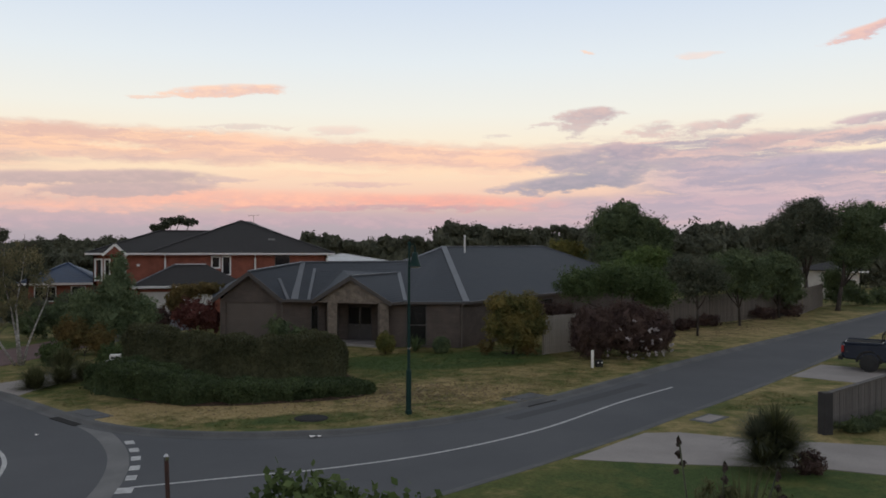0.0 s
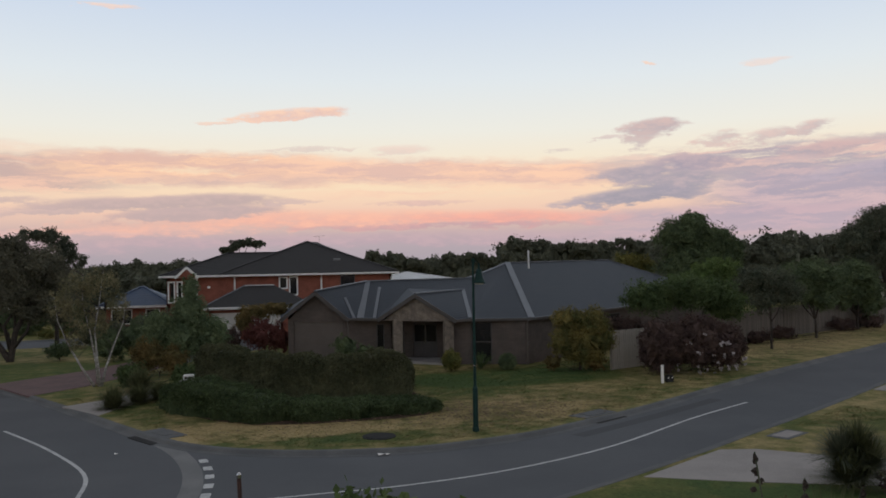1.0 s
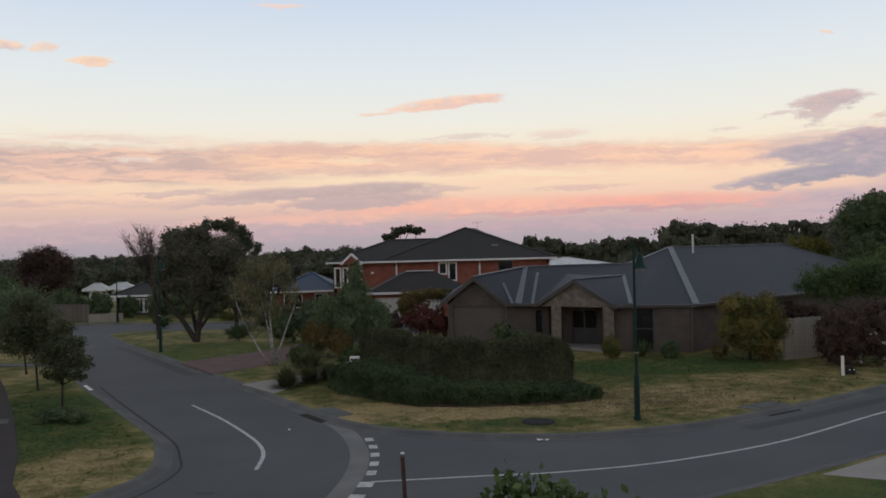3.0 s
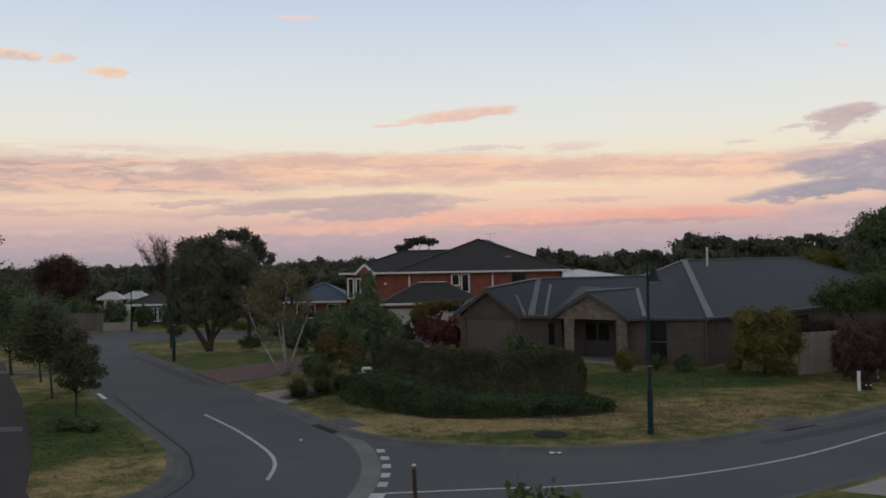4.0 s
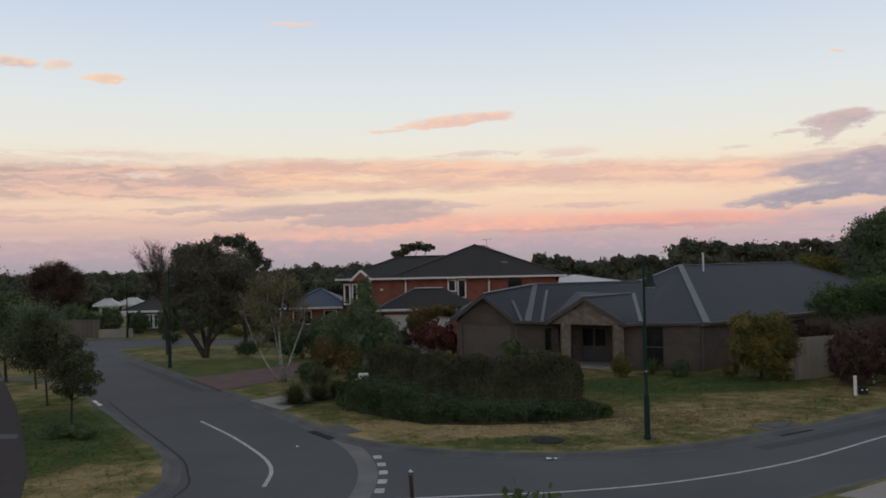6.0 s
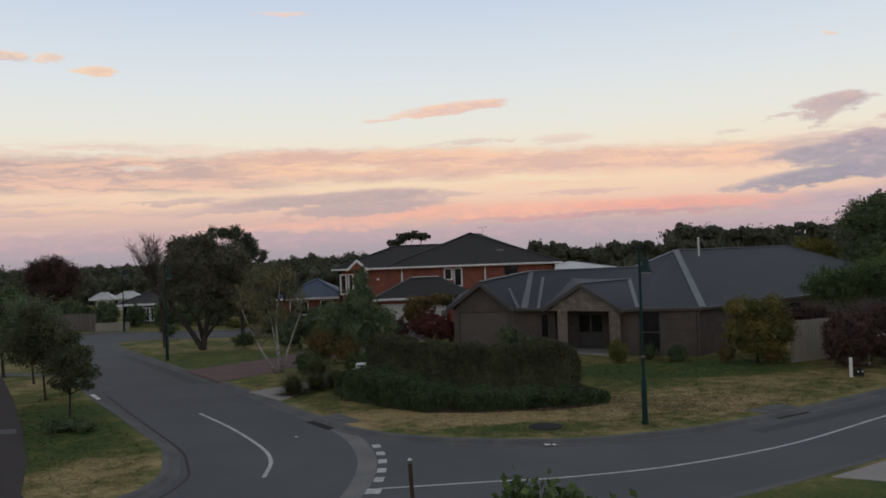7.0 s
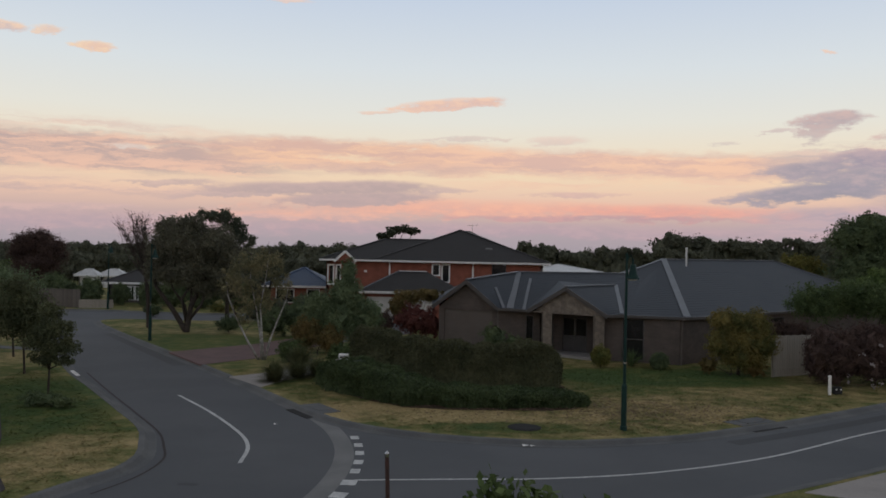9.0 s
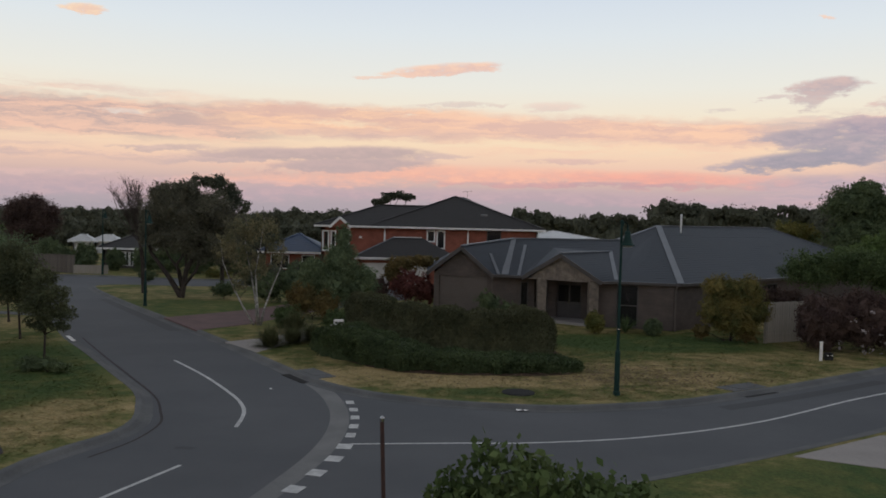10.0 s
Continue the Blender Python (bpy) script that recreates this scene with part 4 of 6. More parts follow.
def brick_garage():
    h = thing("garage", "red brick garage with cream door and dark hipped roof", "garage", (-1.5, 61, TOP))
    A, B = (-5.0, 60.2), (1.9, 60.2)
    placed("wall", wall(A, B, TOP, 2.3, 0.22, [(0.05, 2.2, TOP, 2.05), (2.9, 5.2, TOP, 2.05)]), BRICK_RED, h)
    placed("wall", wall(B, (1.9, 63.9), TOP, 2.3, 0.22), BRICK_RED, h)
    placed("wall", wall((-5.0, 63.9), A, TOP, 2.3, 0.22), BRICK_RED, h)
    for s in (0.05, 2.9):
        d = placed("garage_door", on_wall(A, B, s, s + 2.15, TOP + 0.01, 2.05, -0.12, -0.06), CREAM, h, "cream panelled garage door")
        for i in range(4):
            placed("panel", on_wall(A, B, s + 0.05, s + 2.1, 0.16 + i * 0.47, 0.58 + i * 0.47, -0.06, -0.045), CREAM, d)
    e = 2.48
    c = [(-5.4, 59.7, e), (2.3, 59.7, e), (2.3, 64.0, e), (-5.4, 64.0, e)]
    R0, R1 = (-2.5, 61.8, 3.92), (-0.4, 61.8, 3.92)
    courses(h, c[0], c[1], R1, R0, 12, ROOF_DARK)
    courses(h, c[1], c[2], R1, R1, 10, ROOF_DARK)
    courses(h, c[3], c[0], R0, R0, 10, ROOF_DARK)
    courses(h, c[2], c[3], R0, R1, 10, ROOF_DARK)
    cap(h, R0, R1, 0.3, ROOF_PALE)
    cap(h, R0, c[0], 0.12, ROOF_CAP)
    placed("fascia", bar((-5.4, 59.66, e - 0.05), (2.3, 59.66, e - 0.05), 0.05, 0.11), WHITE, h, "white gutter")
    placed("soffit", box(-5.35, 59.72, 2.3, 2.25, 60.18, 2.34), WHITE, h)
    return h


def hip_house(name, label, cat, x0, x1, y0, y1, ev, rise, roof, walls, holes=(), trim=None):
    """A plain hipped house for the distance: walls, windows, roof planes, gutter."""
    h = thing(name, label, cat, ((x0 + x1) / 2, (y0 + y1) / 2, TOP))
    A, B = (x0, y0), (x1, y0)
    placed("wall", wall(A, B, TOP, ev, 0.2, holes), walls, h)
    placed("wall", wall(B, (x1, y1), TOP, ev, 0.2), walls, h)
    placed("wall", wall((x1, y1), (x0, y1), TOP, ev, 0.2), walls, h)
    placed("wall", wall((x0, y1), A, TOP, ev, 0.2), walls, h)
    for q in holes:
        window(h, A, B, *q, trim or WHITE, 0.07)
    o, e = 0.45, ev + 0.06
    c = [(x0 - o, y0 - o, e), (x1 + o, y0 - o, e), (x1 + o, y1 + o, e), (x0 - o, y1 + o, e)]
    half = min(x1 - x0, y1 - y0) / 2
    ym, z = (y0 + y1) / 2, e + rise
    R0, R1 = (x0 + half, ym, z), (max(x1 - half, x0 + half + 0.1), ym, z)
    courses(h, c[0], c[1], R1, R0, 8, roof)
    courses(h, c[1], c[2], R1, R1, 8, roof)
    courses(h, c[2], c[3], R0, R1, 8, roof)
    courses(h, c[3], c[0], R0, R0, 8, roof)
    for p, q in ((R0, c[0]), (R1, c[1]), (R0, R1)):
        cap(h, p, q, 0.25, roof)
    placed("fascia", join(bar((c[0][0], c[0][1] - 0.03, e - 0.08), (c[1][0], c[0][1] - 0.03, e - 0.08), 0.05, 0.18), bar((c[1][0] + 0.03, c[0][1], e - 0.08), (c[1][0] + 0.03, c[2][1], e - 0.08), 0.05, 0.18)), trim or WHITE, h)
    return h


corner_house()
brick_house()
brick_garage()
hip_house("house", "low red brick house with blue-grey hipped roof", "house", -14.2, -9.0, 71, 77, 2.2, 1.5, ROOF_BLUE, BRICK_RED, [(0.7, 2.2, 0.8, 1.9), (3.4, 4.4, 0.8, 1.9)])
hh = hip_house("house", "grey-roofed house with white panelled front far down the street", "house", -30.0, -24.6, 76, 80, 1.95, 1.1, ROOF_DARK, TIMBER, [(1.55, 2.75, 0.4, 1.6)])
for i in range(3):
    placed("mullion", on_wall((-30.0, 76), (-24.6, 76), 1.5 + 0.42 * i, 1.72 + 0.42 * i, 0.35, 1.66, -0.06, 0.05), WHITE, hh, "white window mullion")
hip_house("house", "distant house with a pale metal roof", "house", -43.1, -41.0, 100, 101.4, 1.6, 0.75, ROOF_PALE, WHITE, [(0.5, 1.3, 0.5, 1.3)])
hip_house("house", "distant white house with a low pale hipped roof", "house", -40.9, -38.4, 101.5, 103.1, 1.6, 0.75, ROOF_PALE, WHITE, [(0.6, 1.5, 0.5, 1.3)])
hip_house("house", "distant house with a pale roof among trees", "house", -27.5, -23.0, 92, 98, 1.2, 0.7, ROOF_PALE, CREAM, [(1.0, 2.0, 0.4, 1.0)])
hip_house("shed", "long pale metal-roofed shed behind the houses", "shed", 9.0, 15.3, 75, 82, 3.8, 0.6, ROOF_PALE, WHITE)
hip_house("house", "pale walled house half hidden by street trees", "house", 59.4, 61.6, 66, 72, 2.9, 0.9, ROOF_DARK, CREAM, [(0.6, 1.6, 0.9, 2.1)])


# ---- fences ----
def paling_fence(label, pts, hgt, material, z=TOP, pale=0.15, post_every=2.4, group="", top_fall=0.0, name="fence"):
    """Posts, two rails and separate palings along a plan line."""
    f = thing(name, label, "fence", (*pts[0], z))
    shared = {}
    n = 0
    for p, q in zip(pts, pts[1:]):
        p, q = Vector(p), Vector(q)
        L = (q - p).length
        d = (q - p) / L
        ang = math.degrees(math.atan2(d.y, d.x))
        o = Vector(pts[0])
        m = int(L / pale)
        if "p" not in shared:
            shared["p"] = mesh("paling", *soft_box(0.006, -0.012, 0.03, pale - 0.006, 0.012, hgt, 0.004), material)
            shared["q"] = mesh("paling", *soft_box(0.006, -0.018, 0.03, pale - 0.006, 0.006, hgt - 0.02, 0.004), material)
            shared["post"] = mesh("post", *soft_box(-0.06, 0.03, 0.0, 0.06, 0.15, hgt - 0.05, 0.01), material)
        for i in range(m):
            if n >= 290:
                break
            n += 1
            at = p + d * (i * pale) - o
            child("paling", shared["p" if (i * 7) % 3 else "q"], f, at=(at.x, at.y, 0), turn=ang)
        for i in range(int(L / post_every) + 1):
            at = p + d * (i * post_every) - o
            child("post", shared["post"], f, at=(at.x, at.y, 0), turn=ang)
        for zz in (0.35, hgt - 0.35):
            a, b = p - o, q - o
            nn = Vector((-d.y, d.x)) * 0.035
            part("rail", bar((a.x + nn.x, a.y + nn.y, zz), (b.x + nn.x, b.y + nn.y, zz), 0.04, 0.09), material, f)
    return f


FENCE_PALE = mat("sunbleached_paling", (0.24, 0.215, 0.185), (0.32, 0.285, 0.245), 2.5, 0.9, 0.003, 20, 0.15, stretch=(3, 3, 0.4), jitter=0.06)
paling_fence("pale weathered timber side fence beside the house", [(15.62, 36.75), (17.85, 37.75)], 1.9, FENCE_PALE)
paling_fence("long grey timber paling fence behind street trees", [(24.5, 42.6), (32.6, 48.4), (44.3, 53.4), (51.7, 59.8)], 2.0, TIMBER)
paling_fence("low grey timber fence at the street corner", [(-29.3, 68.2), (-26.6, 68.6)], 0.75, FENCE_PALE)
paling_fence("brown timber fence at the end of the street", [(-35.0, 70.3), (-29.4, 68.6)], 1.55, TIMBER)


# ---- planting ----
FULL = 2.6

def leaf_cloud(blobs, n, size, seed, clump=0.22, slim=0.5, shell=0.5, core=0.74, per=44, up=0.0, rel=0.0):
    """Leaves in uneven clumps over ellipsoids (x, y, z, rx, ry, rz), round rough dark cores."""
    rng = np.random.default_rng(seed)
    B = np.array(blobs, float)
    share = (B[:, 3] * B[:, 4] * B[:, 5]) ** (2 / 3)
    share /= share.sum()
    n = int(n * FULL)
    V, F, base = [], [], 0
    for b, s in zip(B, share):
        m = max(3, int(n * s / per))
        d = rng.normal(size=(m, 3))
        d /= np.linalg.norm(d, axis=1)[:, None]
        r = shell + (1.0 - shell) * rng.random(m) ** 0.6
        lump = np.array([noise.noise(Vector(q) * 2.1 + Vector(b[:3])) for q in d])
        r *= 0.86 + 0.3 * lump
        c = b[:3] + d * r[:, None] * b[3:]
        k = max(1, int(n * s / m))
        g = rng.normal(size=(m * k, 3))
        g *= (rng.random(m * k) ** 0.45 / np.linalg.norm(g, axis=1))[:, None]
        c = np.repeat(c, k, 0) + g * np.repeat(0.6 + 0.8 * rng.random(m), k)[:, None] * clump * 1.1 * b[3:].mean()
        a = rng.normal(size=(len(c), 3))
        a[:, 2] += up
        a /= np.linalg.norm(a, axis=1)[:, None]
        t = rng.normal(size=(len(c), 3))
        t = np.cross(a, t)
        t /= np.linalg.norm(t, axis=1)[:, None] + 1e-9
        L = (size + rel * b[3]) * (0.6 + 0.8 * rng.random(len(c)))[:, None]
        q = np.stack([c - a * L / 2, c + t * L * slim / 2, c + a * L / 2, c - t * L * slim / 2], 1).reshape(-1, 3)
        V.append(q)
        i = base + 4 * np.arange(len(c))
        F.append(np.stack([i, i + 1, i + 2, i + 3], 1))
        base += len(q)
        if core:
            bm = bmesh.new()
            bmesh.ops.create_icosphere(bm, subdivisions=3 if b[3] > 0.75 else 2, radius=1.0)
            v, f = shape_of(bm)
            v = np.array(v)
            w = np.array([0.78 + 0.3 * noise.noise(Vector(p) * 2.1 + Vector(b[:3])) + 0.16 * noise.noise(Vector(p) * 6 + Vector(b[:3])) for p in v])
            v = b[:3] + v * w[:, None] * b[3:] * core
            tri = v[np.array(f)]
            mid = tri.mean(1, keepdims=True)
            tri = mid + (tri - mid) * 1.25 + rng.normal(size=tri.shape) * 0.05 * b[3:].mean()
            V.append(tri.reshape(-1, 3))
            F.append((base + np.arange(3 * len(f))).reshape(-1, 3))
            base += 3 * len(f)
    faces = []
    for f in F:
        faces.extend(map(tuple, f))
    return [tuple(p) for p in np.concatenate(V)], faces


def limbs(base, tips, r0, seed, fork=0.35, n=7, wob=0.12):
    """Tapered limbs from a short trunk at the base to each tip."""
    rng = random.Random(seed)
    base = Vector(base)
    mid = sum((Vector(t) for t in tips), Vector()) / len(tips)
    f = base.lerp(mid, fork)
    f.x, f.y = base.x + (mid.x - base.x) * fork * 0.5, base.y + (mid.y - base.y) * fork * 0.5
    out = [tube([base - Vector((0, 0, 0.05)), base.lerp(f, 0.12), base.lerp(f, 0.6), f], [r0 * 1.35, r0, r0 * 0.85, r0 * 0.75], n)]
    for t in tips:
        t = Vector(t)
        L = (t - f).length
        pts = [f.lerp(t, s) + Vector((rng.uniform(-1, 1), rng.uniform(-1, 1), rng.uniform(-0.5, 0.5))) * wob * L * math.sin(math.pi * s) for s in (0, 0.3, 0.6, 0.85, 1)]
        out.append(tube(pts, [r0 * 0.62, r0 * 0.45, r0 * 0.3, r0 * 0.17, r0 * 0.06], max(5, n - 2)))
    return join(*out)


def tree(label, base, blobs, n, size, leaf, bark=None, r0=0.12, seed=1, fork=0.35, category="tree", name="tree", group="", tips=None, **kw):
    ob = thing(name, label, category, (*base, TOP), group=group)
    placed("trunk", limbs((*base, TOP), tips or [tuple(b[:3]) for b in blobs], r0, seed, fork), bark or BARK, ob, smooth=True)
    placed("crown", leaf_cloud(blobs, n, size, seed, **kw), leaf, ob)
    return ob


def shrub(label, blobs, n, size, leaf, seed=1, category="shrub", name="shrub", group="", stems=True, **kw):
    x = sum(b[0] for b in blobs) / len(blobs)
    y = sum(b[1] for b in blobs) / len(blobs)
    ob = thing(name, label, category, (x, y, TOP), group=group)
    if stems:
        placed("stem", limbs((x, y, TOP), [tuple(b[:3]) for b in blobs] + [(x + 0.1, y, blobs[0][2])], 0.035, seed, 0.15, 5), BARK, ob)
    placed("foliage", leaf_cloud(blobs, n, size, seed, **kw), leaf, ob)
    return ob


def blades(c, n, length, width, seed, lift=0.9, material_parts=4, droop=0.5):
    """Arching strap leaves from a centre."""
    rng = np.random.default_rng(seed)
    V, F = [], []
    for _ in range(n):
        a, e = rng.uniform(0, 2 * math.pi), math.asin(min(1, rng.uniform(0.05, 1) ** (1 - lift * 0.6)))
        d = np.array([math.cos(a) * math.cos(e), math.sin(a) * math.cos(e), math.sin(e)])
        s = np.array([-math.sin(a), math.cos(a), 0])
        L, w = length * rng.uniform(0.6, 1.1), width * rng.uniform(0.6, 1.2)
        o = len(V)
        for i in range(material_parts + 1):
            t = i / material_parts
            p = np.array(c) + d * L * t + np.array([0, 0, -droop * L * t * t * (1 - 0.6 * d[2])])
            ww = w * (1 - t) ** 0.6 * (0.5 + t) / 0.9 + 0.002
            V += [tuple(p - s * ww / 2), tuple(p + s * ww / 2)]
        F += [(o + 2 * i, o + 2 * i + 1, o + 2 * i + 3, o + 2 * i + 2) for i in range(material_parts)]
    return V, F


def clipped_hedge(label, line, heights, width, n, size, leaf, seed, name="hedge", lump=0.2, bulge=0.0):
    """A hedge along a plan line: lumpy core and a skin of leaves."""
    l = spline(line, 0.12)
    m = len(l)
    hs = np.interp(np.linspace(0, 1, m), np.linspace(0, 1, len(heights)), heights)
    rng = np.random.default_rng(seed)

    def skin(i, a, swell):
        t = i / (m - 1)
        end = (1 - abs(2 * t - 1) ** 9) ** 0.5
        p, nn = l[i], sides(l, i)
        q = noise.noise(Vector((p.x * 1.3, p.y * 1.3, a * 0.9 + seed))) + 0.6 * noise.noise(Vector((p.x * 3.1, p.y * 3.1, a * 2.2 + seed)))
        b = 1 + bulge * (abs(math.sin(i * 0.12 * 1.9 + 0.8 * math.sin(i * 0.043 + seed))) - 0.6)
        k = swell * b * (1 + lump * q) * max(end, 0.12)
        c, s = math.cos(a), math.sin(a)
        o = math.copysign(abs(c) ** 0.55, c) * width / 2 * k
        return (p.x + nn.x * o, p.y + nn.y * o, TOP + max(0.0, abs(s) ** 0.55 * hs[i] * (0.25 + 0.75 * max(end, 0.12)) * swell * (1 + 0.35 * (b - 1)) * (1 + lump * 0.22 * q)))
    A = 14
    V = [skin(i, math.pi * j / (A - 1), 0.93) for i in range(0, m, 2) for j in range(A)]
    R = len(V) // A
    F = [(i * A + j, i * A + j + 1, (i + 1) * A + j + 1, (i + 1) * A + j) for i in range(R - 1) for j in range(A - 1)]
    F += [tuple(range(A)), tuple(range(len(V) - 1, len(V) - A - 1, -1))]
    c = np.array([skin(int(rng.integers(0, m)), rng.uniform(0.0, math.pi), 1.0) for _ in range(n)]) + rng.normal(size=(n, 3)) * 0.035
    a = rng.normal(size=(n, 3))
    a /= np.linalg.norm(a, axis=1)[:, None]
    t = np.cross(a, rng.normal(size=(n, 3)))
    t /= np.linalg.norm(t, axis=1)[:, None]
    L = size * (0.6 + 0.8 * rng.random(n))[:, None]
    Q = np.stack([c - a * L / 2, c + t * L * 0.3, c + a * L / 2, c - t * L * 0.3], 1).reshape(-1, 3)
    Q[:, 2] = np.maximum(Q[:, 2], TOP)
    o = len(V)
    V += [tuple(p) for p in Q]
    F += [(o + 4 * i, o + 4 * i + 1, o + 4 * i + 2, o + 4 * i + 3) for i in range(n)]
    mid = l[m // 2]
    ob = thing(name, label, "hedge", (mid.x, mid.y, TOP))
    placed("foliage", (V, F), leaf, ob)
    placed("stem", join(*[tube([(p.x, p.y, TOP - 0.05), (p.x + 0.05, p.y, TOP + h * 0.6)], [0.04, 0.02], 5) for p, h in list(zip(l, hs))[6:-6:12]]), BARK, ob)
    return ob


# hedges of the corner block and their mulch bed
flat("garden_bed", [(-4.8, 34.2), (-4.3, 32.2), (-3.3, 30.6), (-2.1, 29.1), (-0.8, 28.05), (1.0, 27.75), (3.8, 27.85), (5.0, 28.2), (5.6, 29.0), (5.5, 31.5), (5.3, 34.5), (1, 35.6), (-3.4, 37)], TOP - 0.05, TOP + 0.012, SOIL, "dark bark mulch bed under the hedges", "garden bed")
clipped_hedge("tall clipped dark green hedge round the corner garden", [(-2.6, 36.0), (-2.5, 34.4), (-1.5, 33.2), (0.4, 32.4), (2.6, 32.2), (4.3, 32.7), (5.1, 33.5)], [1.95, 2.05, 2.05, 1.95, 1.82, 1.76, 1.76, 1.78, 1.74], 1.6, 42000, 0.075, LEAF_HEDGE, 11, lump=0.34, bulge=0.24)
clipped_hedge("low spreading green hedge in front of taller one", [(-4.0, 33.6), (-3.2, 31.8), (-2.1, 30.5), (-0.8, 29.5), (0.9, 29.05), (2.6, 29.1), (4.2, 29.2), (5.6, 29.6)], [0.6, 1.0, 1.2, 1.05, 0.8, 0.62, 0.52, 0.48, 0.46, 0.4], 1.9, 36000, 0.08, LEAF_HEDGE_LOW, 12, lump=0.45, bulge=0.28)

LEAF_OLIVE = leafy("leaf_olive", (0.081, 0.089, 0.041), (0.115, 0.119, 0.057))
LEAF_CONIFER = leafy("leaf_conifer", (0.100, 0.138, 0.078), (0.166, 0.208, 0.108))
# garden of the corner house
for x, y, r, h, s in ((-6.25, 32.9, 0.46, 0.98, 1), (-5.5, 33.9, 0.43, 0.85, 2), (-4.75, 34.5, 0.44, 0.85, 3), (-5.9, 36.8, 0.45, 1.2, 4)):
    tu = shrub("rounded olive-green grass tussock by the path", [(x, y, TOP + h * 0.38, r * 0.76, r * 0.76, h * 0.4)], 800, 0.06, LEAF_OLIVE, s, category="tussock", name="tussock", group="tussocks by the path", stems=False, shell=0.9, core=0.95, clump=0.08, per=8, up=2.5)
    part("strap_leaf", blades((0, 0, 0), 700, h * 1.12, 0.03, s + 90, 0.7, droop=0.32), LEAF_OLIVE, tu)
shrub("yellow-green ball shrub beside the porch", [(8.15, 38.9, 0.65, 0.56, 0.5, 0.58)], 1300, 0.07, LEAF_YELLOW, 5, shell=0.8, core=0.9, clump=0.12, per=10)
shrub("dark ball shrub under the brick wall", [(10.9, 38.6, 0.5, 0.5, 0.5, 0.5)], 900, 0.07, LEAF_DARK, 6, shell=0.8, core=0.9, clump=0.12, per=10)
shrub("loose green shrub in front of the garage", [(3.3, 41.5, 1.2, 0.75, 0.6, 0.75), (4.2, 41.6, 0.9, 0.6, 0.5, 0.6)], 1200, 0.09, LEAF_DARK, 7)
fx = thing("flax", "spiky pale green flax plant beneath the window", "plant", (9.75, 39.4, TOP))
part("strap_leaf", blades((0, 0, 0), 70, 1.35, 0.05, 8, 1.0), LEAF_MID, fx)
tree("yellow-green small tree turning colour beside house corner", (14.2, 37.4), [(14.2, 37.0, 1.75, 1.65, 1.2, 1.2), (13.35, 37.0, 2.6, 0.75, 0.7, 0.72), (14.9, 37.1, 2.5, 0.8, 0.8, 0.75), (14.1, 37.0, 2.55, 0.7, 0.7, 0.6), (13.2, 36.9, 1.6, 0.85, 0.8, 0.8), (15.2, 37.0, 1.6, 0.8, 0.8, 0.8), (14.2, 36.9, 0.95, 1.35, 1.0, 0.6)], 9000, 0.085, LEAF_TURNING, r0=0.07, seed=21, clump=0.2, per=20)
shrub("low rusty orange shrub beneath the small tree", [(12.9, 37.6, 0.5, 0.6, 0.4, 0.45), (14.7, 36.9, 0.45, 0.7, 0.4, 0.4)], 700, 0.08, LEAF_ORANGE, 22)
shrub("dark purple-leaved shrub behind the side fence", [(16.4, 39.6, 1.9, 1.3, 0.8, 0.85), (17.6, 39.4, 1.8, 1.2, 0.8, 0.9)], 1800, 0.09, LEAF_BROWN, 23)
tree("broad green tree overhanging the dark shrub", (20.0, 37.8), [(17.9, 37.6, 3.5, 1.6, 1.4, 0.9), (19.7, 37.5, 3.7, 1.8, 1.5, 1.0), (21.6, 37.9, 3.5, 1.5, 1.4, 1.0), (22.5, 38.4, 2.9, 1.3, 1.2, 1.0)], 8000, 0.11, LEAF_MID, r0=0.11, seed=24, per=26)
ds = shrub("dense dark red-brown shrub with pale blossoms", [(17.2, 34.8, 1.4, 1.3, 1.1, 1.4), (18.7, 34.6, 1.6, 1.4, 1.2, 1.45), (20.1, 35.0, 1.4, 1.3, 1.1, 1.3), (21.0, 35.6, 1.2, 1.0, 1.0, 1.1)], 9000, 0.09, LEAF_BROWN, 25, shell=0.75, core=0.9, clump=0.14, per=20)
placed("blossom", leaf_cloud([(18.9, 34.0, 1.0, 1.8, 1.0, 1.0), (20.4, 34.5, 0.8, 1.0, 0.9, 0.7)], 160, 0.1, 26, core=0, slim=0.9, per=8, clump=0.06, shell=0.9), BLOSSOM, ds, "pale pink blossom clusters")
shrub("dark red autumn shrub by the driveway", [(-0.9, 46.9, 1.5, 1.35, 1.0, 1.1), (0.0, 46.6, 1.3, 0.8, 0.8, 0.9)], 3200, 0.09, LEAF_RED, 27, clump=0.16)
tree("small orange and yellow autumn tree", (-1.2, 48.6), [(-1.4, 48.6, 2.7, 1.1, 0.9, 0.6), (-0.1, 48.8, 2.9, 0.9, 0.8, 0.5), (-2.0, 48.4, 2.1, 0.8, 0.7, 0.7)], 2600, 0.1, LEAF_ORANGE, r0=0.06, seed=28)
shrub("dark brown shrubs along the block boundary", [(-2.9, 46.9, 1.2, 1.1, 0.8, 1.1), (-3.8, 46.5, 1.3, 0.9, 0.8, 1.2)], 2200, 0.09, LEAF_BROWN, 29)
tree("bushy dark green conifer with a pointed top", (-4.8, 43.9), [(-5.0, 43.8, 1.7, 1.7, 1.3, 1.5), (-4.6, 43.8, 3.0, 1.15, 0.9, 1.3), (-4.5, 43.85, 4.25, 0.55, 0.5, 1.0), (-3.5, 43.9, 1.9, 1.1, 0.9, 1.3), (-6.1, 43.6, 2.3, 1.1, 0.9, 1.0)], 9000, 0.1, LEAF_CONIFER, r0=0.12, seed=30, per=24, clump=0.17)
